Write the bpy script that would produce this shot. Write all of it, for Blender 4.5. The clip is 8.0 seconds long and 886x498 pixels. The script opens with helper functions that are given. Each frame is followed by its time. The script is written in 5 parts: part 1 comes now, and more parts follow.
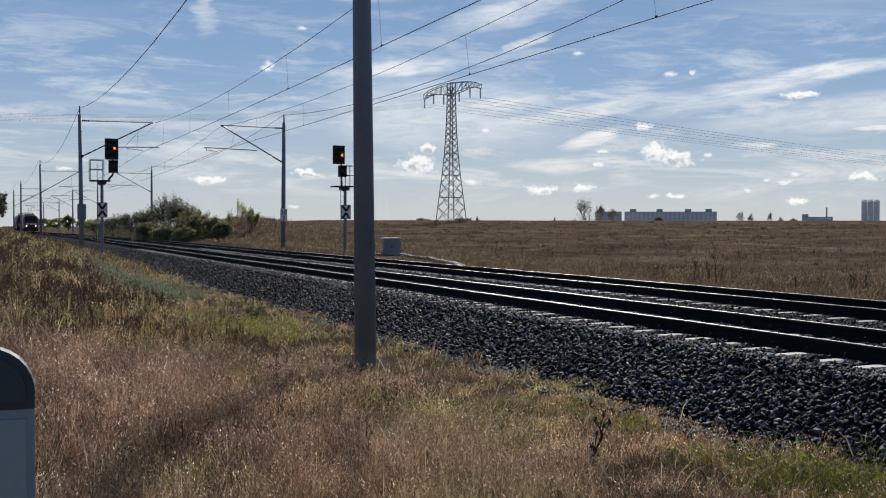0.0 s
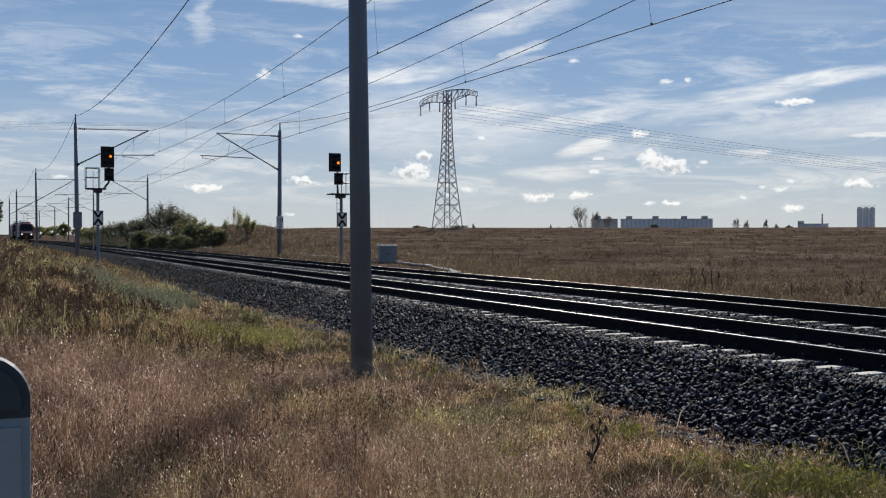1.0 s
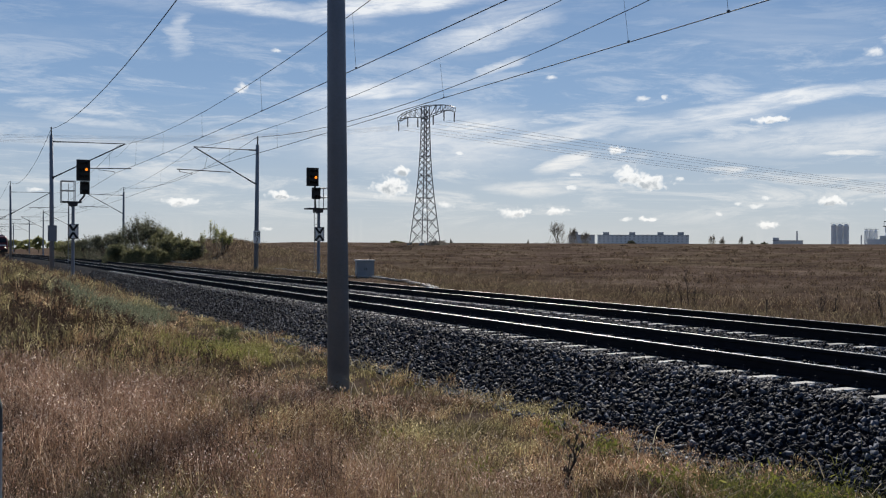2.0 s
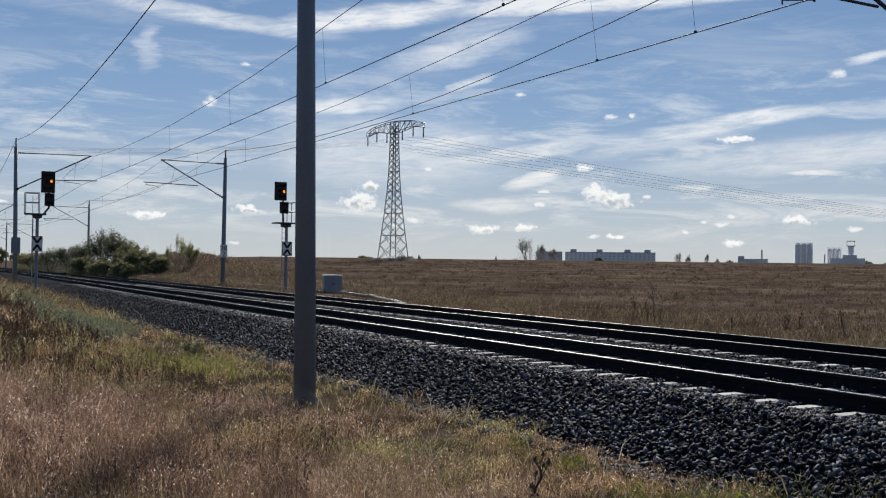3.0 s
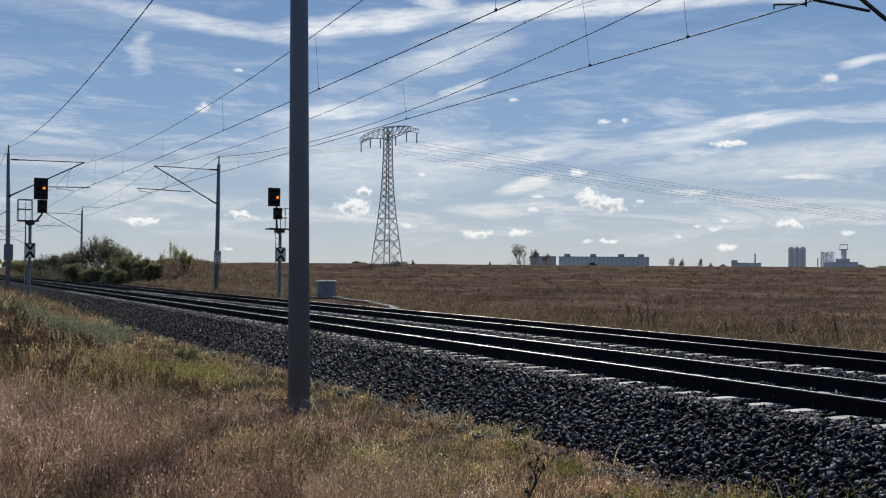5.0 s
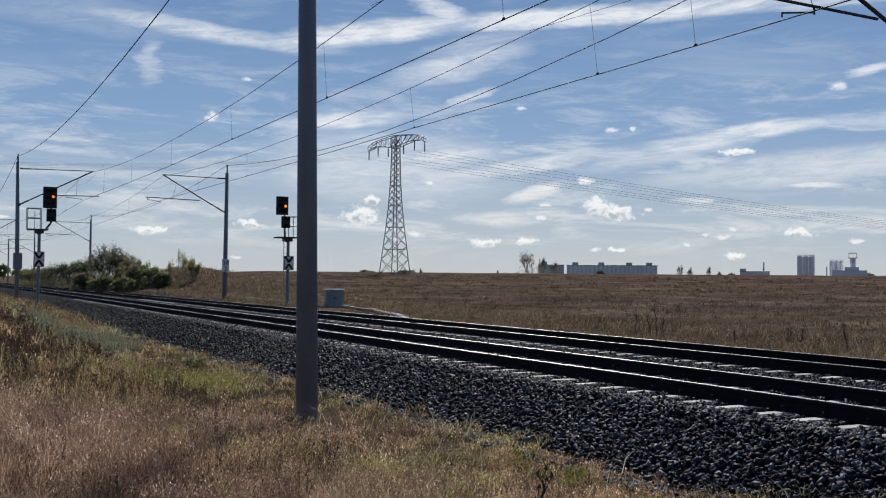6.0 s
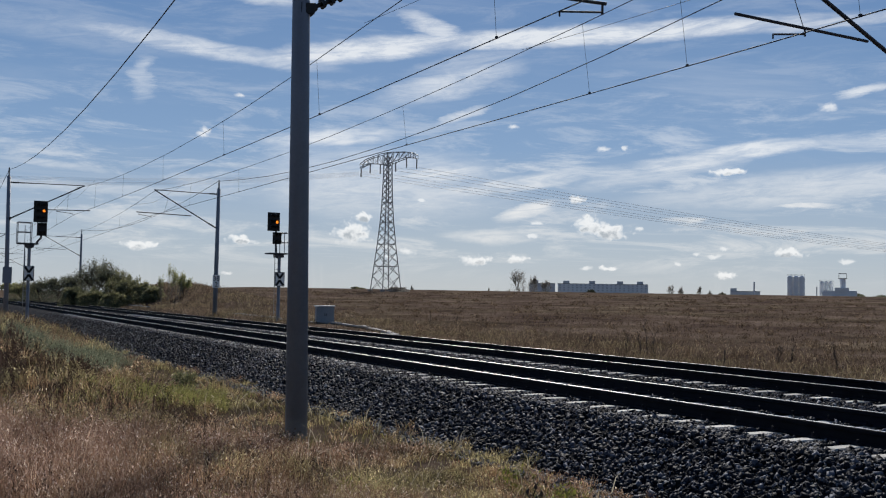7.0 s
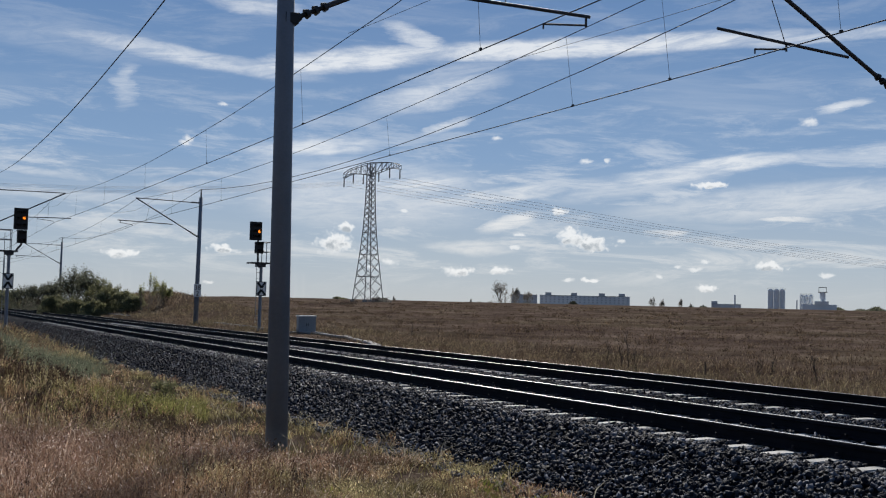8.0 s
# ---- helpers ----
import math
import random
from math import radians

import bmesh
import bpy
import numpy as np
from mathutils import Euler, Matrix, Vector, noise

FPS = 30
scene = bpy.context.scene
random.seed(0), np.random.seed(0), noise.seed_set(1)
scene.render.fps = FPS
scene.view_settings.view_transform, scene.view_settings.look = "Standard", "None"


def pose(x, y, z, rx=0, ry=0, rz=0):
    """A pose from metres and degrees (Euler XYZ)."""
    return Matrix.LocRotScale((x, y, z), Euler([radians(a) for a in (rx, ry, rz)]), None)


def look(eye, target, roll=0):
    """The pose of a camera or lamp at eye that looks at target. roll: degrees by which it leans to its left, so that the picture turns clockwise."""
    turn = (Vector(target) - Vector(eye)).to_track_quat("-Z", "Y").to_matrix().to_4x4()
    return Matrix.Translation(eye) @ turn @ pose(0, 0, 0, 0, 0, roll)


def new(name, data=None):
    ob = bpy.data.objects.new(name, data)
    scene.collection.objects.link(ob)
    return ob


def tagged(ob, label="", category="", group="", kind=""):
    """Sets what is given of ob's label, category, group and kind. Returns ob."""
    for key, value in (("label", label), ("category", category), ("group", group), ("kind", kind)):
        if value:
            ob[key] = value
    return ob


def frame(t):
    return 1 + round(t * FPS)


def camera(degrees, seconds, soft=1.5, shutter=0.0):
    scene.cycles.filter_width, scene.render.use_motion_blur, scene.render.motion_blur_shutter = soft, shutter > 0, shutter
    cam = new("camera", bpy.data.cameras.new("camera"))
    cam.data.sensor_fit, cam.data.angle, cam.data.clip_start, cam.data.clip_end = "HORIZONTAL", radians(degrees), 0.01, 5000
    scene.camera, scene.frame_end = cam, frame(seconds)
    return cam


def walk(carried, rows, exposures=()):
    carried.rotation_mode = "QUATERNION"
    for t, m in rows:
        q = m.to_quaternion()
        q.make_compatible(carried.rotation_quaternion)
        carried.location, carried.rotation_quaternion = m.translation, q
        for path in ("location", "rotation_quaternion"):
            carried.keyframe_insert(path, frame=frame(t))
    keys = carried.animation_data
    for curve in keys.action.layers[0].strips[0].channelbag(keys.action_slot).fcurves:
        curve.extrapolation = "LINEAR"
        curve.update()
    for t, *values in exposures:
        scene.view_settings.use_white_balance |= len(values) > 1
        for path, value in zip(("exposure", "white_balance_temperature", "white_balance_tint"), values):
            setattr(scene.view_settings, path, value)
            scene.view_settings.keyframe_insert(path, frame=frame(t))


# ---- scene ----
# Track-side view: x runs across the tracks, y along them, z = 0 on the rail heads.
cam = camera(45.93, 8.0, soft=1.15)
EYE = (0.0, 0.0, 1.29)
ROWS = [
    (0.0, 88.826, -0.127, -23.057), (0.5, 89.001, -0.041, -23.083), (1.0, 89.233, -0.021, -23.265),
    (1.5, 89.591, -0.085, -23.732), (3.0, 90.944, -0.744, -26.249), (3.5, 91.135, -0.8, -26.816),
    (4.0, 91.194, -0.681, -26.991), (4.5, 91.178, -0.594, -26.839), (6.0, 91.695, -0.504, -26.153),
    (6.5, 92.163, -0.709, -26.294), (7.0, 92.654, -0.941, -26.646), (7.5, 93.052, -1.19, -27.116),
    (8.0, 93.264, -1.357, -27.629)]
walk(cam, [(t, pose(*EYE, rx, ry, rz)) for t, rx, ry, rz in ROWS],
     [(0.0, 0.01, 6450, 10), (4.0, -0.05, 6380, 10), (6.0, -0.09, 6320, 10), (8.0, -0.16, 6270, 10)])

# ---- light ----
SUN_AZ, SUN_EL = 30.0, 34.0      # degrees from +y towards +x, and above the horizon
world = bpy.data.worlds.new("sky")
scene.world = world
world.use_nodes = True


class Nodes:
    """Short hand for node trees."""
    def __init__(self, tree):
        self.t = tree
        tree.nodes.clear()

    def n(self, kind, **kw):
        node = self.t.nodes.new(kind)
        for k, v in kw.items():
            setattr(node, k, v)
        return node

    def put(self, sock, v):
        if isinstance(v, bpy.types.NodeSocket):
            self.t.links.new(v, sock)
        elif v is not None:
            if isinstance(v, (tuple, list)) and len(v) == 3 and sock.type == "RGBA":
                v = (*v, 1.0)
            sock.default_value = v

    def math(self, op, a, b=None, c=None, clamp=False):
        m = self.n("ShaderNodeMath", operation=op, use_clamp=clamp)
        for i, v in enumerate((a, b, c)):
            self.put(m.inputs[i], v)
        return m.outputs[0]

    def vmath(self, op, a, b=None):
        m = self.n("ShaderNodeVectorMath", operation=op)
        self.put(m.inputs[0], a)
        self.put(m.inputs[1], b)
        return m.outputs[0]

    def noise(self, vec, scale, detail=4.0, rough=0.55, dist=0.0):
        m = self.n("ShaderNodeTexNoise")
        self.put(m.inputs["Vector"], vec)
        for k, v in (("Scale", scale), ("Detail", detail), ("Roughness", rough), ("Distortion", dist)):
            m.inputs[k].default_value = v
        return m.outputs["Fac"]

    def step(self, v, lo, hi, a=0.0, b=1.0):
        m = self.n("ShaderNodeMapRange", interpolation_type="SMOOTHSTEP")
        for i, q in enumerate((v, lo, hi, a, b)):
            self.put(m.inputs[i], q)
        return m.outputs[0]

    def mix(self, f, a, b):
        m = self.n("ShaderNodeMix", data_type="RGBA")
        self.put(m.inputs[0], f)
        self.put(m.inputs[6], a)
        self.put(m.inputs[7], b)
        return m.outputs[2]

    def ramp(self, v, stops):
        m = self.n("ShaderNodeValToRGB")
        el = m.color_ramp.elements
        while len(el) < len(stops):
            el.new(0.5)
        for e, (p, c) in zip(el, stops):
            e.position, e.color = p, (*c, 1.0)
        self.put(m.inputs[0], v)
        return m.outputs[0]

    def scaled(self, vec, sx, sy, sz, loc=(0, 0, 0)):
        m = self.n("ShaderNodeMapping")
        self.put(m.inputs["Vector"], vec)
        m.inputs["Scale"].default_value = (sx, sy, sz)
        m.inputs["Location"].default_value = loc
        return m.outputs[0]


w = Nodes(world.node_tree)
sky = w.n("ShaderNodeTexSky", sky_type="NISHITA", sun_disc=False, sun_elevation=radians(SUN_EL), sun_rotation=radians(SUN_AZ),
          dust_density=0.6, ozone_density=3.0)
gen = w.n("ShaderNodeTexCoord").outputs["Generated"]
sep = w.n("ShaderNodeSeparateXYZ")
w.put(sep.inputs[0], gen)
az = w.math("MULTIPLY", w.math("ARCTAN2", sep.outputs[0], sep.outputs[1]), 57.2958)
el = w.math("MULTIPLY", w.math("ARCSINE", sep.outputs[2]), 57.2958)
# clear air: pale towards the horizon, deep blue overhead
clear = w.ramp(w.math("MULTIPLY", el, 1 / 90), [
    (0.0, (0.54, 0.58, 0.60)), (0.03, (0.44, 0.52, 0.60)), (0.09, (0.235, 0.37, 0.575)), (0.19, (0.122, 0.24, 0.465)), (0.36, (0.075, 0.155, 0.32)), (1.0, (0.03, 0.075, 0.19))])
flat_p = w.n("ShaderNodeCombineXYZ")
w.put(flat_p.inputs[0], az)
w.put(flat_p.inputs[1], el)
P = flat_p.outputs[0]


def warped(vec, scale, amount, stretch=(1, 1, 1), detail=4, rough=0.6):
    """The point pushed about by a coloured noise, for ragged edges."""
    nn = w.n("ShaderNodeTexNoise")
    w.put(nn.inputs["Vector"], w.scaled(vec, *stretch))
    nn.inputs["Scale"].default_value, nn.inputs["Detail"].default_value, nn.inputs["Roughness"].default_value = scale, detail, rough
    off = w.vmath("MULTIPLY", w.vmath("SUBTRACT", nn.outputs["Color"], (0.5, 0.5, 0.5)), amount)
    return w.vmath("ADD", vec, off)


def blob(vec, a, e, hw, hh):
    d = w.vmath("MULTIPLY", w.vmath("SUBTRACT", vec, (a, e, 0)), (1 / hw, 1 / hh, 0))
    m = w.n("ShaderNodeVectorMath", operation="LENGTH")
    w.put(m.inputs[0], d)
    return m.outputs["Value"]


CUMULUS = [
    (22.2, 4.33, 0.67, 0.37), (21.55, 3.44, 1.28, 0.73), (34.67, 4.05, 1.04, 0.73), (35.59, 3.7, 1.28, 0.52), (28.39, 2.07, 1.1, 0.4),
    (30.67, 2.13, 0.73, 0.27), (41.83, 6.88, 1.16, 0.24), (33.94, 5.39, 0.73, 0.3), (44.93, 2.6, 1.1, 0.3), (41.79, 1.4, 0.73, 0.27),
    (35.62, 1.7, 0.67, 0.21), (10.3, 2.48, 1.22, 0.34), (15.7, 2.9, 0.92, 0.37)]
PUFFS = [
    (30.34, 9.34, 0.34, 0.18), (35.21, 8.16, 0.46, 0.18), (36.37, 8.17, 0.27, 0.18), (46.86, 10.08, 0.52, 0.27), (47.66, 2.16, 0.55, 0.21),
    (25.33, 5.28, 0.3, 0.15), (31.75, 4.13, 0.49, 0.12), (31.45, 3.47, 0.46, 0.15), (37.25, 3.87, 0.3, 0.15), (34.4, 1.68, 0.46, 0.15),
    (41.2, 2.41, 0.55, 0.15), (41.6, 2.8, 0.37, 0.15), (39.43, 1.99, 0.3, 0.15), (24.66, 2.48, 0.55, 0.21), (13.68, 8.72, 0.49, 0.27),
    (15.42, 10.62, 0.43, 0.15), (23.62, 2.2, 0.55, 0.15), (40.19, 2.54, 0.3, 0.15), (3.2, 2.98, 0.67, 0.18), (13.44, 8.5, 0.43, 0.21),
    (14.94, 1.12, 0.37, 0.15), (18.15, 0.24, 0.49, 0.15)]
STREAKS = [
    (34.34, 14.19, 10.67, 0.46, 2, 0.95), (13.67, 13.0, 5.79, 0.42, -6, 0.6), (22.03, 13.28, 4.58, 0.58, 7, 0.9),
    (26.05, 14.51, 1.83, 0.49, -20, 0.6), (48.18, 14.39, 5.49, 0.27, 2, 0.55), (10.38, 11.29, 0.58, 1.04, 0, 0.42),
    (26.91, 11.64, 3.35, 0.67, 14, 0.55), (27.42, 9.89, 1.37, 0.27, 18, 0.6), (43.42, 8.06, 2.9, 0.37, 4, 0.8), (39.91, 7.37, 2.59, 0.43, 4, 0.65),
    (45.43, 5.08, 1.4, 0.12, 0, 0.85), (48.32, 10.76, 1.4, 0.21, 9, 0.75), (31.11, 4.82, 1.68, 0.34, 12, 0.75), (39.64, 4.32, 1.04, 0.12, 0, 0.75),
    (49.95, 8.36, 2.13, 0.43, 5, 0.55), (16.86, 15.93, 2.13, 0.43, -4, 0.55)]
HAZE = [
    (45.99, 6.02, 7.32, 0.79, 4, 0.5), (6.78, 13.46, 6.1, 0.79, -3, 0.18), (20.47, 8.56, 3.35, 0.46, 5, 0.7), (30.15, 6.29, 5.18, 0.37, 8, 0.6), (23.0, 6.2, 6.0, 1.7, 0, 0.5),
    (26.1, 6.82, 2.44, 0.43, 4, 0.7), (29.29, 3.33, 2.29, 0.37, 0, 0.55), (5.99, 6.54, 2.44, 0.18, -4, 0.4), (8.51, 5.45, 7.93, 0.24, 0, 0.35),
    (37.82, 6.83, 3.35, 0.43, 10, 0.4), (27.82, 12.81, 2.75, 0.43, 12, 0.3)]


def billow(vec, scale):
    """Rounded lumps, as on the top of a heap cloud."""
    m = w.n("ShaderNodeTexVoronoi", feature="SMOOTH_F1")
    w.put(m.inputs["Vector"], vec)
    m.inputs["Scale"].default_value, m.inputs["Smoothness"].default_value = scale, 0.35
    return m.outputs["Distance"]


def heap(vec, clouds):
    best = None
    for c in clouds:
        d = blob(vec, *c)
        best = d if best is None else w.math("MINIMUM", best, d)
    return best


# heap clouds: lumpy tops, thin ragged feet, grey where they are thick
ragged = warped(warped(P, 0.9, (0.6, 0.25, 0), detail=2), 3.2, (0.30, 0.20, 0), (1, 1.3, 1), 6, 0.62)
lumps = w.math("ADD", w.math("MULTIPLY", billow(w.scaled(ragged, 1, 1.25, 1), 2.0), 0.9), w.math("MULTIPLY", billow(ragged, 5.0), 0.5))
edge = w.math("MULTIPLY_ADD", lumps, 0.75, -0.40)
near_c = w.math("ADD", heap(ragged, CUMULUS), edge)
small_c = w.math("ADD", heap(ragged, PUFFS), edge)
cum = w.math("MAXIMUM", w.step(near_c, 1.06, 0.52), w.math("MULTIPLY", w.step(small_c, 1.1, 0.3), 0.8))
core = w.math("MULTIPLY", w.step(w.math("ADD", heap(w.vmath("ADD", ragged, (0.05, 0.16, 0)), CUMULUS), w.math("MULTIPLY", edge, 1.3)), 0.80, 0.22),
              w.step(w.noise(P, 1.6, 5, 0.65), 0.36, 0.62, 0.25, 1.0))
# high ice cloud drawn out in fibres
wisp = warped(warped(P, 0.16, (2.0, 0.5, 0), (1, 2, 1), 3), 0.6, (2.6, 0.5, 0), (0.45, 1.8, 1), 6, 0.72)
cir = None
for a, e, hw, hh, tilt, s in STREAKS + HAZE:
    t = math.tan(radians(tilt))
    d = w.vmath("SUBTRACT", wisp, (a, e, 0))
    sp = w.n("ShaderNodeSeparateXYZ")
    w.put(sp.inputs[0], d)
    u = w.math("MULTIPLY", sp.outputs[0], 1 / hw)
    v = w.math("MULTIPLY", w.math("MULTIPLY_ADD", sp.outputs[0], -t, sp.outputs[1]), 1 / hh)
    q = w.math("MULTIPLY", w.step(w.math("ADD", w.math("MULTIPLY", u, u), w.math("MULTIPLY", v, v)), 2.2, 0.0), s)
    cir = q if cir is None else w.math("MAXIMUM", cir, q)
combed = w.n("ShaderNodeVectorRotate", rotation_type="Z_AXIS")
w.put(combed.inputs["Vector"], w.scaled(P, 1, 1.6, 1))
combed.inputs["Angle"].default_value = radians(-9)
fibres = w.noise(w.scaled(combed.outputs[0], 0.22, 0.9, 1), 1.3, 7, 0.66, 1.4)
flock = w.noise(w.scaled(P, 0.5, 1.0, 1), 0.9, 6, 0.7, 0.6)
comb = w.math("ADD", w.step(fibres, 0.30, 0.68, 0.15, 0.85), w.step(flock, 0.36, 0.66, 0.3, 0.6))
cir = w.math("MULTIPLY", cir, comb)
# thin high veil over the whole sky, and flecks of broken cloud low down
plane = w.n("ShaderNodeCombineXYZ")
hz = w.math("MAXIMUM", sep.outputs[2], 0.03)
w.put(plane.inputs[0], w.math("DIVIDE", sep.outputs[0], hz))
w.put(plane.inputs[1], w.math("DIVIDE", sep.outputs[1], hz))
veil = w.step(w.noise(w.scaled(plane.outputs[0], 0.35, 0.8, 1), 1.1, 7, 0.62, 0.6), 0.52, 0.80, 0.0, 0.26)
thin = w.math("MULTIPLY", w.step(w.noise(w.scaled(P, 0.09, 0.5, 1), 1.6, 7, 0.7, 0.5), 0.45, 0.68, 0.0, 0.6), w.step(el, 0.4, 3.0))
thin = w.math("MULTIPLY", thin, w.step(el, 13.0, 6.0, 0.25, 1.0))
soft_c = w.math("MAXIMUM", w.math("MAXIMUM", veil, thin), cir, clamp=True)
c1 = w.mix(soft_c, clear, w.mix(w.step(el, 9.0, 3.0), (0.84, 0.86, 0.88), (0.86, 0.85, 0.83)))
c2 = w.mix(cum, c1, w.mix(core, (0.95, 0.95, 0.94), (0.44, 0.48, 0.52)))
tot = w.n("ShaderNodeVectorMath", operation="MULTIPLY_ADD")
w.put(tot.inputs[0], sky.outputs[0])
w.put(tot.inputs[1], (0.006, 0.006, 0.006))
w.put(tot.inputs[2], c2)
bg = w.n("ShaderNodeBackground")
# the sky away from the sun is the darker half
away = w.n("ShaderNodeVectorMath", operation="DOT_PRODUCT")
w.put(away.inputs[0], gen)
w.put(away.inputs[1], (math.sin(radians(SUN_AZ)), math.cos(radians(SUN_AZ)), 0.0))
half_lit = w.n("ShaderNodeVectorMath", operation="SCALE")
w.put(half_lit.inputs[0], tot.outputs[0])
w.put(half_lit.inputs["Scale"], w.step(away.outputs["Value"], -0.9, 0.6, 0.55, 1.0))
w.put(bg.inputs["Color"], half_lit.outputs[0])
bg.inputs["Strength"].default_value = 0.95
w.put(w.n("ShaderNodeOutputWorld").inputs[0], bg.outputs[0])

sun_data = bpy.data.lights.new("sun", "SUN")
sun_data.energy, sun_data.angle, sun_data.color = 4.8, radians(3.0), (1.0, 0.93, 0.82)
sun = new("sun", sun_data)
sx = math.sin(radians(SUN_AZ)) * math.cos(radians(SUN_EL))
sy = math.cos(radians(SUN_AZ)) * math.cos(radians(SUN_EL))
sz = math.sin(radians(SUN_EL))
sun.matrix_world = look((60 * sx, 60 * sy, 60 * sz), (0, 0, 0))


# ---- materials ----
def material(name, base, rough=0.7, metal=0.0, var=0.25, scale=3.0, fine=40.0, bump=0.3, depth=0.01, tone=None, spec=0.5):
    """A surface with two scales of colour variation and a fine relief."""
    m = bpy.data.materials.new(name)
    m.use_nodes = True
    g = Nodes(m.node_tree)
    p = g.n("ShaderNodeTexCoord").outputs["Object"]
    big = g.noise(p, scale, 4, 0.6)
    small = g.noise(p, fine, 5, 0.65)
    rnd = g.n("ShaderNodeObjectInfo").outputs["Random"]
    k = g.math("ADD", g.math("MULTIPLY", big, 0.6), g.math("ADD", g.math("MULTIPLY", small, 0.4), g.math("MULTIPLY_ADD", rnd, 0.2, -0.1)))
    lo = tuple(c * (1 - var) for c in base)
    hi = tone or tuple(min(1, c * (1 + var)) for c in base)
    col = g.ramp(k, [(0.3, lo), (0.5, base), (0.72, hi)])
    b = g.n("ShaderNodeBsdfPrincipled")
    g.put(b.inputs["Base Color"], col)
    g.put(b.inputs["Roughness"], g.math("MULTIPLY_ADD", small, 0.25, rough - 0.12, clamp=True))
    b.inputs["Metallic"].default_value = metal
    b.inputs["Specular IOR Level"].default_value = spec
    if bump:
        bm_ = g.n("ShaderNodeBump")
        bm_.inputs["Strength"].default_value = bump
        bm_.inputs["Distance"].default_value = depth
        g.put(bm_.inputs["Height"], small)
        g.put(b.inputs["Normal"], bm_.outputs[0])
    g.put(g.n("ShaderNodeOutputMaterial").inputs[0], b.outputs[0])
    return m


CONCRETE = material("weathered_concrete", (0.30, 0.30, 0.29), 0.85, scale=1.5, fine=30)
MAST_GREY = material("galvanised_mast", (0.215, 0.245, 0.29), 0.65, 0.1, 0.2, 0.8, 25, 0.15)
STEEL_DARK = material("dark_steel", (0.06, 0.06, 0.065), 0.55, 0.4, 0.3, 2, 30, 0.2)
GALV = material("galvanised_steel", (0.30, 0.31, 0.32), 0.5, 0.5, 0.25, 2, 40, 0.15)
# near-black blue: the backlit shade of rail sides and fastenings is in this colour
RAIL_SHADE = material("shaded_rail_steel", (0.012, 0.0125, 0.017), 0.85, 0.0, 0.4, 4, 60, 0.4, 0.004, spec=0.1)
POLISHED = material("polished_rail_head", (0.62, 0.61, 0.60), 0.31, 1.0, 0.1, 2, 50, 0.05, 0.001)
SLEEPER = material("sleeper_concrete", (0.58, 0.56, 0.53), 0.85, 0, 0.35, 2.5, 35, 0.5, 0.006, spec=0.12)
WIRE = material("wire", (0.05, 0.055, 0.06), 0.75, 0.1, 0.2, 1, 20, 0)
COPPER = material("contact_wire_metal", (0.06, 0.055, 0.052), 0.75, 0.1, 0.2, 1, 20, 0)
# bed colour taken below real stone to hold the bluish shade between stones
BALLAST = material("shaded_ballast_bed", (0.013, 0.014, 0.019), 0.95, 0, 0.5, 6, 45, 1.0, 0.04, spec=0.04)
BLACK = material("black_paint", (0.012, 0.012, 0.013), 0.55, 0, 0.3, 3, 40, 0.05)
WHITE = material("white_enamel", (0.85, 0.85, 0.83), 0.45, 0, 0.12, 4, 40, 0.05)
CAB_GREY = material("cabinet_grey", (0.27, 0.30, 0.33), 0.6, 0, 0.12, 1.5, 30, 0.1)


# ---- mesh helpers ----
def mesh_of(name, verts, faces, mats, index=None, smooth=False):
    me = bpy.data.meshes.new(name)
    me.from_pydata([tuple(v) for v in verts], [], faces)
    for m in mats if isinstance(mats, (list, tuple)) else [mats]:
        me.materials.append(m)
    if index is not None:
        me.polygons.foreach_set("material_index", index)
    if smooth:
        me.polygons.foreach_set("use_smooth", [True] * len(me.polygons))
    me.update()
    return me


def part(name, bm, mat, parent=None, label="", smooth=False):
    """Links a bmesh as one mesh object under a thing or a part."""
    me = bpy.data.meshes.new(name)
    bm.to_mesh(me)
    bm.free()
    for m in mat if isinstance(mat, (list, tuple)) else [mat]:
        me.materials.append(m)
    if smooth:
        for p in me.polygons:
            p.use_smooth = True
    ob = new(name, me)
    if parent is not None:
        ob.parent = parent
    if label:
        ob["label"] = label
    return ob


def box(bm, lo, hi, bevel=0.0, m=None):
    c = [(a + b) / 2 for a, b in zip(lo, hi)]
    s = [max(abs(b - a), 1e-4) for a, b in zip(lo, hi)]
    g = bmesh.ops.create_cube(bm, size=1.0, matrix=Matrix.Translation(c) @ Matrix.Diagonal((*s, 1)))
    vs = g["verts"]
    if bevel:
        es = list({e for v in vs for e in v.link_edges})
        r = bmesh.ops.bevel(bm, geom=es, offset=bevel, segments=2, affect="EDGES")
        vs = list({v for f in r["faces"] for v in f.verts} | {v for v in vs if v.is_valid})
    if m is not None:
        bmesh.ops.transform(bm, matrix=m, verts=vs)
    return bm


def tube(bm, a, b, r0, r1=None, n=10):
    """A round bar from a to b."""
    a, b = Vector(a), Vector(b)
    r1 = r0 if r1 is None else r1
    d = b - a
    q = d.to_track_quat("Z", "Y").to_matrix().to_4x4()
    bmesh.ops.create_cone(bm, cap_ends=True, segments=n, radius1=r0, radius2=r1, depth=d.length, matrix=Matrix.Translation((a + b) / 2) @ q)
    return bm


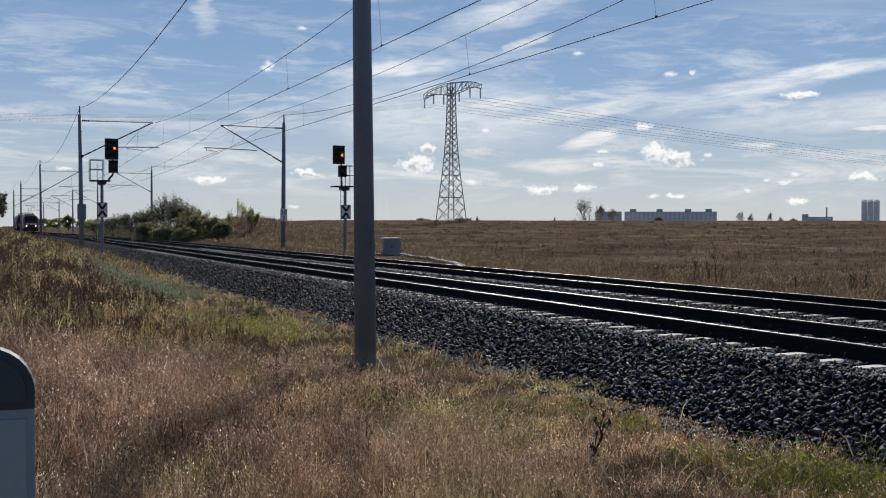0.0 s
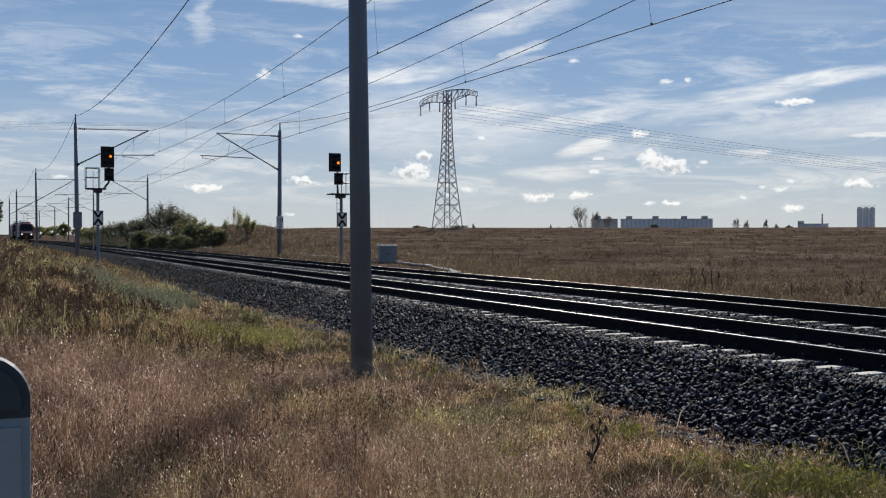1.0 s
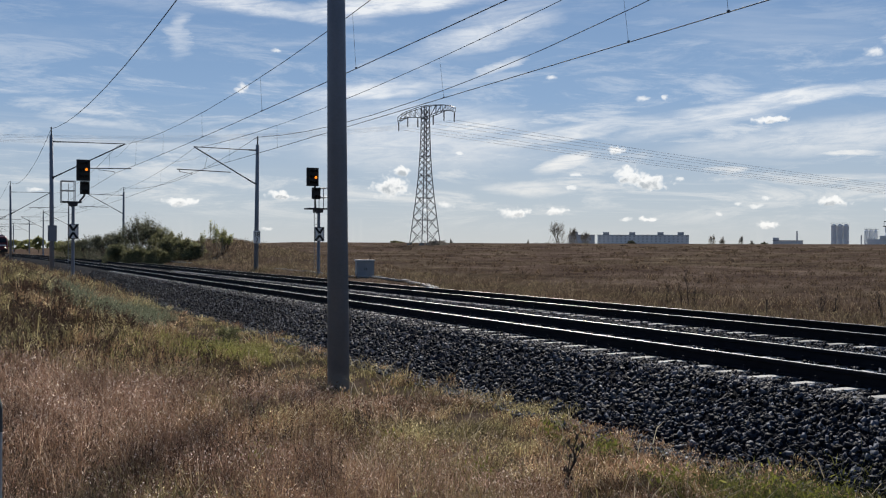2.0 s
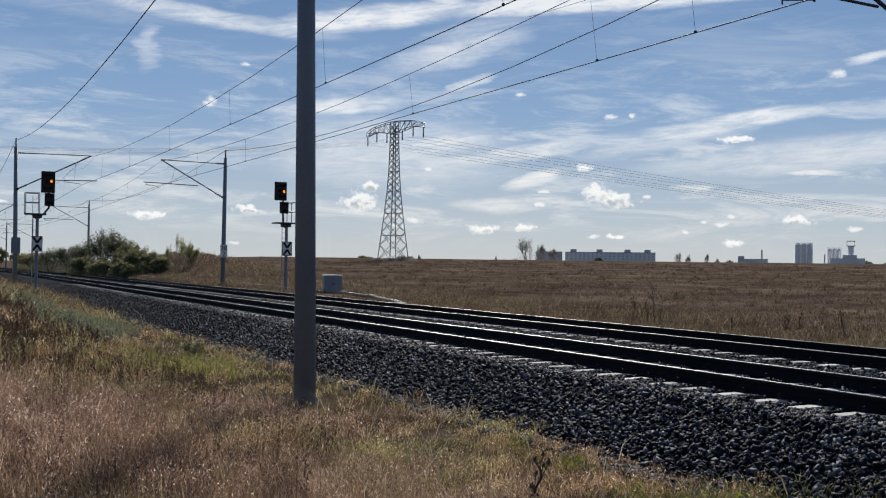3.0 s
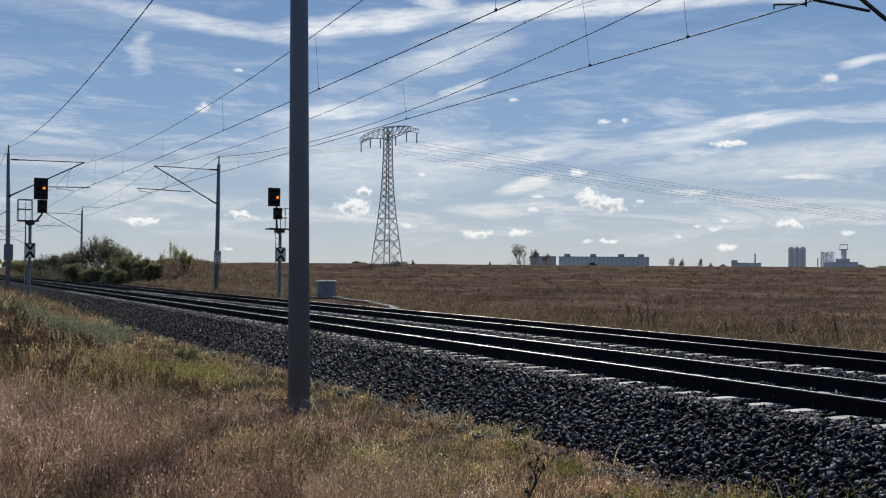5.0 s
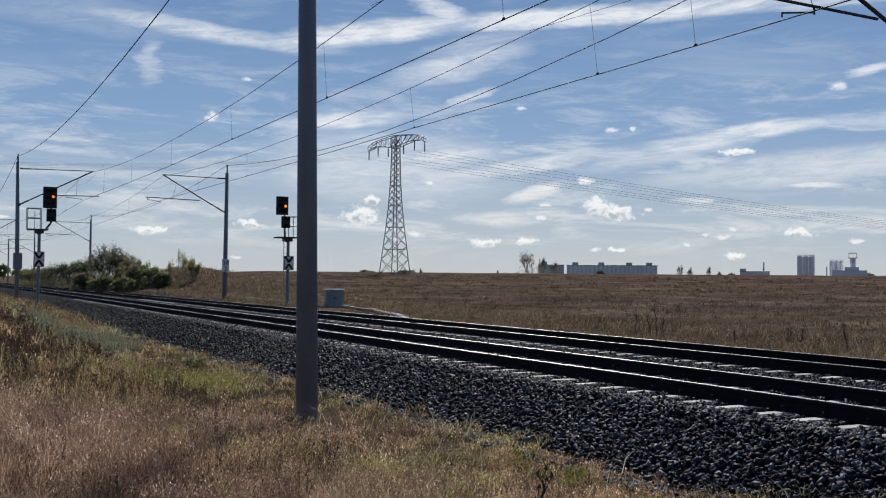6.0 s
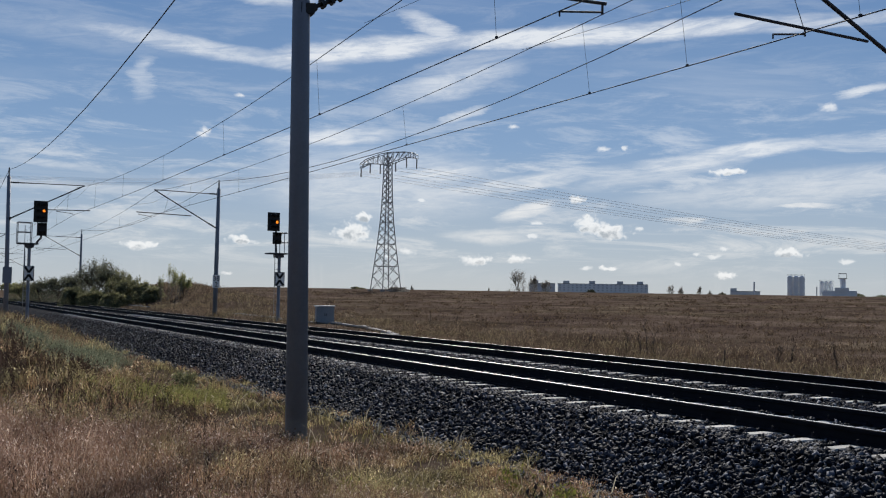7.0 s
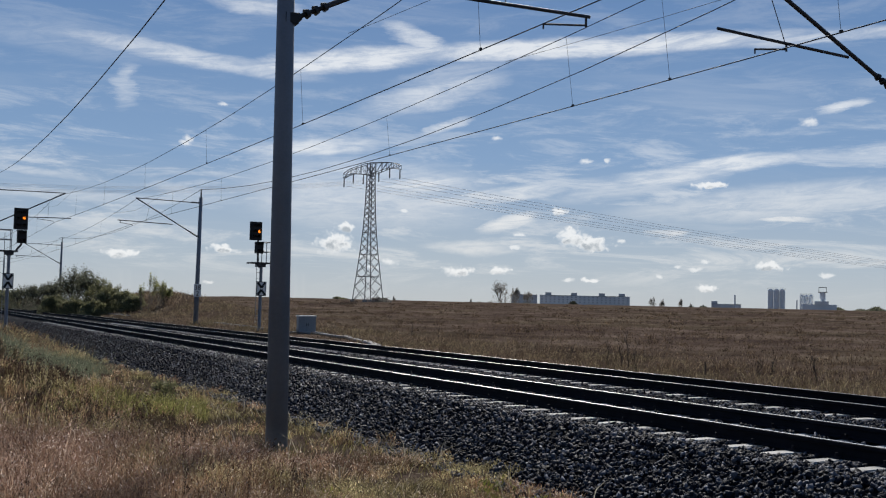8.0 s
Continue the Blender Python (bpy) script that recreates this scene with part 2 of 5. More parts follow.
def angle_bar(bm, a, b, w):
    """A square steel bar from a to b."""
    a, b = Vector(a), Vector(b)
    d = b - a
    q = d.to_track_quat("Z", "Y").to_matrix().to_4x4()
    bmesh.ops.create_cube(bm, size=1.0, matrix=Matrix.Translation((a + b) / 2) @ q @ Matrix.Diagonal((w, w, d.length, 1)))
    return bm


def polyline(bm, pts, r, n=6):
    for a, b in zip(pts[:-1], pts[1:]):
        tube(bm, a, b, r, n=n)
    return bm


def empty(name, at=(0, 0, 0), **tags):
    e = new(name)
    e.location = at
    return tagged(e, **tags)


B = bmesh.new


def smooth01(a, b, v):
    t = np.clip((v - a) / (b - a), 0, 1)
    return t * t * (3 - 2 * t)


# ---- ground ----
def bend(y):
    """How far the line swings to the left beyond the straight."""
    return -np.clip(np.asarray(y, float) - 110, 0, 700) ** 2 / 5000


def ground_z(x, y):
    """Height of the ground, in metres over the rail heads."""
    x, y = np.asarray(x, float), np.asarray(y, float)
    r = np.hypot(x, y)
    x0 = x
    x = x - np.where(np.abs(x) < 60, bend(y), 0) * (y < 700)
    # verge on the camera's side, falling to the ballast foot, with a bank further along the line
    near = -0.42 - 0.34 * smooth01(1.0, 5.0, x)
    near = near + (1.06 * smooth01(14, 46, y) * (1 - smooth01(0.2, 5.2, x)))
    near = near + 0.35 * smooth01(25, 60, y) * smooth01(3, 5, x)
    # track bed
    bed = np.interp(x, [5.6, 6.7, 7.9, 8.3, 8.6, 14.75, 15.0, 15.5, 16.4], [-0.76, -0.78, -0.215, -0.195, -0.188, -0.188, -0.2, -0.26, -0.5])
    # field beyond, rising to a low crest
    rise = np.interp(r, [0, 45, 80, 130, 213, 320, 430, 560, 900, 6000], [-0.35, -0.25, 0.1, 0.85, 2.35, 3.5, 4.25, 3.6, 0.5, -6])
    flat = -0.3 + 0.0006 * r
    away = smooth01(5, 17, np.degrees(np.arctan2(x0, np.maximum(y, 1e-3))))
    field = np.where(y > 0, flat + (rise - flat) * away, rise)
    mound = 1.9 * np.exp(-((x - 24.5) / 5.5) ** 2 - ((y - 112) / 22) ** 2) + 0.5 * np.exp(-((x - 23) / 3) ** 2 - ((y - 80) / 9) ** 2)
    field = field + mound * smooth01(18, 22, x)
    far = bed + (field - bed) * smooth01(15.9, 17.2, x)
    z = near + (far - near) * smooth01(5.6, 6.6, x)
    bumps = 0.05 * np.sin(x * 0.9 + 1.3 * np.sin(y * 0.37)) * np.sin(y * 0.61 + 0.7)
    soft = 1 - smooth01(5.6, 6.2, x) * (1 - smooth01(16.5, 18, x))
    return z + bumps * soft


def graded(lo, hi, near, far, step0, grow):
    """Coordinates that are close together between near and far and widen outwards."""
    mid = list(np.arange(near, far, step0))
    up, s, v = [], step0, far
    while v < hi:
        up.append(v)
        s *= grow
        v += s
    dn, s, v = [], step0, near - step0
    while v > lo:
        dn.append(v)
        s *= grow
        v -= s
    return np.array([lo] + dn[::-1] + mid + up + [hi])


xs = graded(-4500, 4500, -1, 20, 0.25, 1.07)
ys = graded(-4500, 4500, 2, 60, 0.6, 1.06)
gx, gy = np.meshgrid(xs, ys)
gz = ground_z(gx, gy)
nx, ny = len(xs), len(ys)
verts = np.stack([gx.ravel(), gy.ravel(), gz.ravel()], 1)
idx = np.arange(nx * ny).reshape(ny, nx)
faces = np.stack([idx[:-1, :-1].ravel(), idx[:-1, 1:].ravel(), idx[1:, 1:].ravel(), idx[1:, :-1].ravel()], 1).tolist()


def ground_material():
    m = bpy.data.materials.new("dry_grassland")
    m.use_nodes = True
    g = Nodes(m.node_tree)
    p = g.n("ShaderNodeTexCoord").outputs["Object"]
    big = g.noise(p, 0.06, 4, 0.6)
    streak = g.noise(p, 0.11, 7, 0.68)
    mid = g.noise(p, 0.9, 5, 0.7)
    fine = g.noise(p, 9.0, 5, 0.75)
    k = g.math("ADD", g.math("MULTIPLY", streak, 0.55), g.math("ADD", g.math("MULTIPLY", mid, 0.25), g.math("MULTIPLY", fine, 0.2)))
    dry = g.ramp(k, [(0.38, (0.036, 0.025, 0.020)), (0.5, (0.112, 0.082, 0.066)), (0.62, (0.225, 0.172, 0.135))])
    green = g.ramp(k, [(0.38, (0.038, 0.028, 0.020)), (0.5, (0.116, 0.090, 0.064)), (0.62, (0.23, 0.182, 0.13))])
    col = g.mix(g.step(big, 0.46, 0.62), dry, green)
    b = g.n("ShaderNodeBsdfPrincipled")
    g.put(b.inputs["Base Color"], col)
    b.inputs["Roughness"].default_value = 0.95
    b.inputs["Specular IOR Level"].default_value = 0.0
    bp = g.n("ShaderNodeBump")
    bp.inputs["Strength"].default_value = 0.9
    bp.inputs["Distance"].default_value = 0.25
    g.put(bp.inputs["Height"], g.math("ADD", g.math("MULTIPLY", mid, 0.6), g.math("MULTIPLY", fine, 0.4)))
    g.put(b.inputs["Normal"], bp.outputs[0])
    g.put(g.n("ShaderNodeOutputMaterial").inputs[0], b.outputs[0])
    return m


GROUND = ground_material()
face_x = (gx[:-1, :-1] + gx[1:, 1:]).ravel() / 2
face_y = (gy[:-1, :-1] + gy[1:, 1:]).ravel() / 2
face_b = face_x - bend(face_y)
slot = ((face_b > 6.35) & (face_b < 16.3) & (face_y < 700)).astype(int)
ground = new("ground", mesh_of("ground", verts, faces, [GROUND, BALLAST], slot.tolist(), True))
tagged(ground, "dry grassland and field with a ballast track bed darkened for shade", "ground", kind="structure")

# ---- tracks ----
TRACKS = (9.6, 13.75)
Y0, Y1 = -40.0, 620.0


def rail_mesh():
    prof = [(-0.075, -0.172), (0.075, -0.172), (0.075, -0.160), (0.015, -0.143), (0.010, -0.06), (0.034, -0.045),
            (0.036, -0.008), (0.027, -0.001), (0.017, 0.0), (-0.020, 0.0), (-0.027, -0.001), (-0.036, -0.008), (-0.034, -0.045), (-0.010, -0.06), (-0.015, -0.143), (-0.075, -0.160)]
    n = len(prof)
    ys_ = [Y0, 110.0] + [110.0 + 20 * i for i in range(1, 24)]
    v = [(x + float(bend(y)), y, z) for y in ys_ for x, z in prof]
    f, mi = [], []
    for k in range(len(ys_) - 1):
        for i in range(n):
            j = (i + 1) % n
            f.append((k * n + i, k * n + j, k * n + n + j, k * n + n + i))
            mi.append(1 if i == 8 else 0)
    f += [tuple(range(n))[::-1], tuple(range(len(v) - n, len(v)))]
    return mesh_of("rail", v, f, [RAIL_SHADE, POLISHED], mi + [0, 0])


def sleeper_mesh():
    """A concrete sleeper with sunken middle, built about its top centre."""
    bm = B()
    secs = [(-1.30, 0.06, 0.14, -0.195), (-1.26, 0.075, 0.15, -0.174), (-0.95, 0.085, 0.15, -0.172), (-0.45, 0.095, 0.14, -0.19), (0.0, 0.09, 0.13, -0.20),
            (0.45, 0.095, 0.14, -0.19), (0.95, 0.085, 0.15, -0.172), (1.26, 0.075, 0.15, -0.174), (1.30, 0.06, 0.14, -0.195)]
    rings = [[bm.verts.new(c) for c in ((x, -wb, -0.37), (x, -wt, zt), (x, wt, zt), (x, wb, -0.37))] for x, wt, wb, zt in secs]
    for a, b in zip(rings[:-1], rings[1:]):
        for i in range(3):
            bm.faces.new((a[i], a[i + 1], b[i + 1], b[i]))
    bm.faces.new(rings[0][::-1])
    bm.faces.new(rings[-1])
    bmesh.ops.recalc_face_normals(bm, faces=bm.faces)
    me = bpy.data.meshes.new("sleeper")
    bm.to_mesh(me)
    bm.free()
    me.materials.append(SLEEPER)
    return me


def clip_mesh():
    """Rail fastening: a bolt and clamp on each side of one rail."""
    bm = B()
    for s in (-1, 1):
        box(bm, (s * 0.10 - 0.03, -0.06, -0.172), (s * 0.10 + 0.03, 0.06, -0.145), 0.006)
        tube(bm, (s * 0.11, 0, -0.15), (s * 0.11, 0, -0.105), 0.019, n=6)
    me = bpy.data.meshes.new("rail_fastening")
    bm.to_mesh(me)
    bm.free()
    me.materials.append(RAIL_SHADE)
    return me


RAIL, SLP, CLIP = rail_mesh(), sleeper_mesh(), clip_mesh()
SPACING = 0.6


def joined(name, me, places, mats, parent=None):
    """Many fixed copies of one mesh as one joined mesh."""
    n = len(me.vertices)
    co = np.empty(n * 3)
    me.vertices.foreach_get("co", co)
    co = co.reshape(-1, 3)
    fs = [tuple(p.vertices) for p in me.polygons]
    v = np.concatenate([co + np.array(p) for p in places])
    f = [tuple(i + n * k for i in q) for k in range(len(places)) for q in fs]
    ob = new(name, mesh_of(name, v, f, mats))
    ob.parent = parent
    return ob


for tx in TRACKS:
    track = empty("railway_track", label="railway track with rails darkened for shade on pale concrete sleepers", category="railway track", group="railway tracks")
    for s in (-0.7525, 0.7525):
        r = new("rail", RAIL)
        r.parent, r.location = track, (tx + s, 0, 0)
    near_y = np.arange(3.0, 72.0, SPACING)
    for i, y in enumerate(near_y):
        o = new("sleeper", SLP)
        o.parent, o.location = track, (tx, y, random.uniform(-0.004, 0.004))
        o.rotation_euler.z = random.uniform(-0.008, 0.008)
    far_y = [y for y in np.arange(3.0 - SPACING * 70, 300.0, SPACING) if y < 2.9 or y > 71.9]
    tagged(joined("sleeper", SLP, [(tx + float(bend(y)), y, -0.025) for y in far_y], SLEEPER, track), kind="stuff")
    tagged(joined("rail_fastening", CLIP, [(tx + s, y, 0) for y in np.arange(3.0, 60.0, SPACING) for s in (-0.7525, 0.7525)], RAIL_SHADE, track), kind="stuff")

# ---- overhead line ----
MAST_H = 8.2


def insulator(bm, a, b, r=0.05, discs=5):
    """A ribbed insulator between two points."""
    a, b = Vector(a), Vector(b)
    tube(bm, a, b, r * 0.45, n=8)
    for i in range(discs):
        c = a.lerp(b, (i + 0.5) / discs)
        d = (b - a).normalized() * (b - a).length * 0.22 / discs
        tube(bm, c - d, c + d, r, r * 0.75, n=10)
    return bm


def catenary_mast(name, at, side, height, reach_top, strut_z, tube_in, tube_out, tube_z, top_z, steady, lean, r0=0.155, r1=0.112, board=False, spike=0.55):
    """A round mast with a swinging cantilever; side is +1 where the arm points to +x."""
    x, y, z = at
    th = empty(name, at, label="grey round catenary mast with a tubular cantilever arm", category="catenary mast", group="catenary masts")
    lx = lean * height
    bm = B()
    tube(bm, (0, 0, -0.5), (lx, 0, height), r0, r1, 20)
    part("mast", bm, MAST_GREY, th, smooth=False)
    for p in th.children[0].data.polygons:
        p.use_smooth = len(p.vertices) == 4
    bm = B()
    tube(bm, (0, 0, -0.6), (0, 0, -0.03), 0.30, 0.29, 16)
    part("foundation", bm, CONCRETE, th)
    bm = B()
    tube(bm, (lx, 0, height), (lx, 0, height + spike * 0.45), 0.05, 0.045, 8)
    insulator(bm, (lx, 0, height + spike * 0.45), (lx, 0, height + spike), 0.065, 4)
    part("post_insulator", bm, STEEL_DARK, th)
    if reach_top is None:
        return th
    mx = lambda zz: lean * (zz - z)
    # all heights below are over the rails, so take off the mast's own base
    tz, sz_, uz = top_z - z, strut_z - z, tube_z - z
    bm = B()
    tube(bm, (mx(top_z) + side * 0.6, 0, tz), (side * reach_top, 0, tz + 0.05), 0.028, n=8)
    part("top_tube", bm, STEEL_DARK, th)
    bm = B()
    foot = Vector((mx(strut_z) + side * 0.12, 0, sz_))
    tip = Vector((side * reach_top, 0, tz + 0.05))
    d = (tip - foot).normalized()
    tube(bm, foot + d * 0.55, tip, 0.04, n=10)
    part("diagonal_tube", bm, STEEL_DARK, th)
    bm = B()
    insulator(bm, foot, foot + d * 0.6, 0.075, 4)
    box(bm, (foot.x - side * 0.12 - 0.05, -0.12, foot.z - 0.1), (foot.x + 0.04, 0.12, foot.z + 0.06), 0.01)
    part("strut_insulator", bm, BLACK, th)
    bm = B()
    insulator(bm, (mx(top_z) + side * 0.1, 0, tz), (mx(top_z) + side * 0.62, 0, tz), 0.07, 4)
    part("top_insulator", bm, BLACK, th)
    bm = B()
    a, b = Vector((side * tube_in, 0, uz)), Vector((side * tube_out, 0, uz + 0.08))
    tube(bm, a, b, 0.03, n=8)
    part("registration_tube", bm, STEEL_DARK, th)
    bm = B()
    # droop bracket and the light steady arm that holds the wire
    s0, s1 = steady
    k = Vector((side * s0, 0, uz + 0.05))
    tube(bm, k, k - Vector((0, 0, 0.16)), 0.02, n=6)
    tube(bm, k - Vector((0, 0, 0.12)), Vector((side * s1, 0, uz - 0.17)), 0.018, n=6)
    tube(bm, Vector((side * s1, 0, uz - 0.16)), Vector((side * s1, 0, uz - 0.25)), 0.015, n=6)
    part("steady_arm", bm, STEEL_DARK, th)
    bm = B()
    tube(bm, Vector((side * (tube_out + tube_in) / 2, 0, uz + 0.03)), tip.lerp(foot, 0.22), 0.008, n=5)
    part("hanger", bm, WIRE, th)
    return th


catenary_mast("catenary_mast", (4.78, 14.0, -0.78), 1, 9.3, 4.7, 5.35, 1.9, 5.15, 6.07, 7.75, (5.08, 4.25), -0.012, 0.158, 0.108)
catenary_mast("catenary_mast", (5.1, 73.0, -0.35), 1, 9.05, 4.6, 5.95, 2.1, 5.0, 6.62, 8.3, (2.9, 3.9), -0.010)
m1 = [o for o in bpy.data.objects if o.name.startswith("catenary_mast")][-1]
bm = B()
box(bm, (-0.27, -0.22, 2.1), (0.27, 0.1, 3.15), 0.02)
part("equipment_box", bm, MAST_GREY, m1, "grey equipment box clamped to the mast")
catenary_mast("catenary_mast", (17.15, 67.0, -0.25), -1, 8.35, 4.05, 5.55, 1.7, 5.1, 6.25, 7.74, (4.95, 4.2), 0.008)
catenary_mast("catenary_mast", (17.2, 13.9, -0.45), -1, 8.6, 4.4, 5.75, 1.35, 4.6, 6.25, 7.75, (2.95, 3.72), 0.008)
catenary_mast("catenary_mast", (5.0, 141.0, -0.1), 1, 9.2, 4.6, 5.6, 2.1, 5.2, 6.4, 8.3, (3.2, 3.9), -0.008)
catenary_mast("catenary_mast", (17.2, 131.0, -0.25), -1, 8.4, 4.1, 5.55, 1.7, 5.1, 6.25, 7.74, (4.95, 4.2), 0.006)


def wire(name, supports, sag, r, label, mat=WIRE, steps=10):
    bm = B()
    pts = []
    supports = [(x_ + float(bend(y_)), y_, z_) for x_, y_, z_ in supports]
    for (a, b), s in zip(zip(supports[:-1], supports[1:]), sag):
        for i in range(steps):
            t = i / steps
            p = Vector(a).lerp(Vector(b), t)
            p.z -= 4 * s * t * (1 - t)
            pts.append(p)
    pts.append(Vector(supports[-1]))
    polyline(bm, pts, r, 6)
    return tagged(part(name, bm, mat), label, "overhead wire", "overhead wires"), pts


def at_y(pts, y):
    for a, b in zip(pts[:-1], pts[1:]):
        if min(a.y, b.y) <= y <= max(a.y, b.y):
            return a.lerp(b, (y - a.y) / (b.y - a.y))
    return pts[-1]


def line_set(contact, messenger, feeder, csag, msag, fsag, drops):
    c, cp = wire("contact_wire", contact, csag, 0.0115, "dark grooved contact wire above the track", COPPER)
    m, mp = wire("messenger_wire", messenger, msag, 0.010, "thin messenger wire carrying the contact wire")
    f, fp = wire("feeder_wire", feeder, fsag, 0.014, "thick feeder wire strung along the mast tops")
    for y in drops:
        a, b = at_y(mp, y), at_y(cp, y)
        bm = B()
        tube(bm, a, b, 0.004, n=5)
        box(bm, (b.x - 0.015, b.y - 0.03, b.z - 0.01), (b.x + 0.015, b.y + 0.03, b.z + 0.04))
        part("dropper", bm, WIRE, m)


line_set([(8.9, -46, 5.95), (9.0, 13.9, 5.89), (9.1, 73, 6.38), (9.9, 141, 6.2), (9.3, 205, 6.1), (9.6, 270, 6.0), (9.6, 340, 6.0)],
         [(8.9, -46, 7.7), (8.85, 13.9, 7.85), (9.2, 73, 8.2), (9.6, 141, 8.2), (9.6, 205, 8.0), (9.6, 270, 7.9), (9.6, 340, 7.8)],
         [(4.97, -46, 8.6), (4.97, 14, 8.4), (5.0, 73, 9.1), (4.95, 141, 9.6), (5, 205, 9.4), (5, 270, 9.2), (5, 340, 9.0)],
         [0.05, 0.12, 0.1, 0.1, 0.1, 0.1], [0.9, 0.98, 0.9, 0.9, 0.9, 0.9], [0.8, 1.06, 1.5, 1.4, 1.4, 1.4],
         [-2, 6, 16.0, 25.2, 34.6, 44.5, 54.4, 64, 84, 97, 110, 123, 160, 180])
line_set([(13.2, -46, 5.95), (13.3, 13.9, 5.88), (13.0, 67, 6.15), (13.9, 131, 6.1), (13.4, 200, 6.05), (13.75, 270, 6.0), (13.75, 340, 6.0)],
         [(13.4, -46, 7.7), (13.05, 13.9, 7.7), (13.12, 67, 7.7), (13.7, 131, 7.8), (13.75, 200, 7.8), (13.75, 270, 7.8), (13.75, 340, 7.8)],
         [(17.3, -46, 8.6), (17.27, 13.9, 9.2), (17.2, 67, 8.6), (17.25, 131, 8.7), (17.2, 200, 8.6), (17.2, 270, 8.5), (17.2, 340, 8.4)],
         [0.0, 0.03, 0.1, 0.1, 0.1, 0.1], [0.9, 0.70, 0.9, 0.9, 0.9, 0.9], [1.2, 1.3, 1.2, 1.2, 1.2, 1.2],
         [-2, 6, 11.8, 16.0, 19.3, 29, 38.2, 47.4, 57, 80, 93, 106, 119])

# light stitch wires slung below the messenger at the supports
for x0, y0, z_end, z_mid in ((8.86, 13.9, 7.5, 7.0), (13.05, 13.9, 7.4, 7.0), (9.2, 73.0, 7.95, 7.5), (13.12, 67.0, 7.4, 7.0)):
    wire("stitch_wire", [(x0, y0 - 8.5, z_end), (x0, y0, z_mid), (x0, y0 + 8.0, z_end)], [0.02, 0.02], 0.005, "fine stitch wire slung below the messenger", WIRE, 4)


# ---- lattice pylon ----
def polar(az, el, d):
    """A place by its bearing, its height angle and its distance from the viewpoint."""
    a = radians(az)
    return Vector((d * math.sin(a), d * math.cos(a), EYE[2] + d * math.tan(radians(el))))


def lattice_pylon(at, facing, height, label):
    th = empty("electricity_pylon", at, label=label, category="pylon")
    th.rotation_euler.z = facing
    prof = [(0.0, 2.25), (5.0, 1.78), (9.5, 1.35), (14.0, 1.0), (18.0, 0.8), (22.0, 0.68), (25.6, 0.62), (height, 0.58)]
    hw = lambda z: float(np.interp(z, [p[0] for p in prof], [p[1] for p in prof]))
    bm = B()
    for sx_, sy_ in ((1, 1), (1, -1), (-1, 1), (-1, -1)):
        for (z0, w0), (z1, w1) in zip(prof[:-1], prof[1:]):
            angle_bar(bm, (sx_ * w0, sy_ * w0, z0), (sx_ * w1, sy_ * w1, z1), 0.15)
    part("leg_frame", bm, PYLON, th)
    bm = B()
    z, levels = 0.0, [0.0]
    while z < height - 0.6:
        z += max(1.15, hw(z) * 1.35)
        levels.append(min(z, height))
    for z0, z1 in zip(levels[:-1], levels[1:]):
        a, b = hw(z0), hw(z1)
        for k in range(4):
            q = Matrix.Rotation(k * math.pi / 2, 3, "Z")
            angle_bar(bm, q @ Vector((-a, a, z0)), q @ Vector((b, b, z1)), 0.08)
            angle_bar(bm, q @ Vector((a, a, z0)), q @ Vector((-b, b, z1)), 0.08)
    for zz in (5.0, 9.5, 14.0, 18.0, 25.6, height):
        w_ = hw(zz)
        for k in range(4):
            q = Matrix.Rotation(k * math.pi / 2, 3, "Z")
            angle_bar(bm, q @ Vector((-w_, w_, zz)), q @ Vector((w_, w_, zz)), 0.09)
    part("bracing", bm, PYLON, th)
    # one level of crossarms, deeper at the tower
    half, lo = 10.1, height - 2.3
    for s in (-1, 1):
        bm = B()
        xs_ = [0.6, 2.8, 4.7, 6.6, 8.4, half]
        bot = [lo + 0.15 * 0, lo + 0.25, lo + 0.5, lo + 0.7, lo + 0.55, lo + 0.15]
        top = [height, height - 0.12, height - 0.28, height - 0.45, height - 0.75, lo + 0.95]
        wy = [0.62, 0.55, 0.48, 0.42, 0.36, 0.3]
        for i in range(5):
            for sy_ in (-1, 1):
                angle_bar(bm, (s * xs_[i], sy_ * wy[i], top[i]), (s * xs_[i + 1], sy_ * wy[i + 1], top[i + 1]), 0.11)
                angle_bar(bm, (s * xs_[i], sy_ * wy[i], bot[i]), (s * xs_[i + 1], sy_ * wy[i + 1], bot[i + 1]), 0.11)
                angle_bar(bm, (s * xs_[i], sy_ * wy[i], bot[i]), (s * xs_[i + 1], sy_ * wy[i + 1], top[i + 1]), 0.07)
                angle_bar(bm, (s * xs_[i + 1], sy_ * wy[i + 1], bot[i + 1]), (s * xs_[i + 1], sy_ * wy[i + 1], top[i + 1]), 0.07)
            angle_bar(bm, (s * xs_[i], wy[i], bot[i]), (s * xs_[i + 1], -wy[i + 1], bot[i + 1]), 0.06)
        part("crossarm", bm, PYLON, th)
        for k, xx in enumerate((2.8, 6.6, half)):
            zz = float(np.interp(xx, xs_, bot))
            bm = B()
            insulator(bm, (s * xx, 0, zz), (s * xx, 0, zz - 2.0), 0.17, 9)
            part("insulator_string", bm, INSUL, th, "dark ribbed insulator string")
    for sx_, sy_ in ((1, 1), (1, -1), (-1, 1), (-1, -1)):
        bm = B()
        box(bm, (sx_ * 2.25 - 0.4, sy_ * 2.25 - 0.4, -0.8), (sx_ * 2.25 + 0.4, sy_ * 2.25 + 0.4, 0.25), 0.04)
        part("footing", bm, CONCRETE, th)
    return th


CONDUCTOR = material("weathered_aluminium", (0.55, 0.57, 0.60), 0.6, 0.2, 0.1, 1, 10, 0)
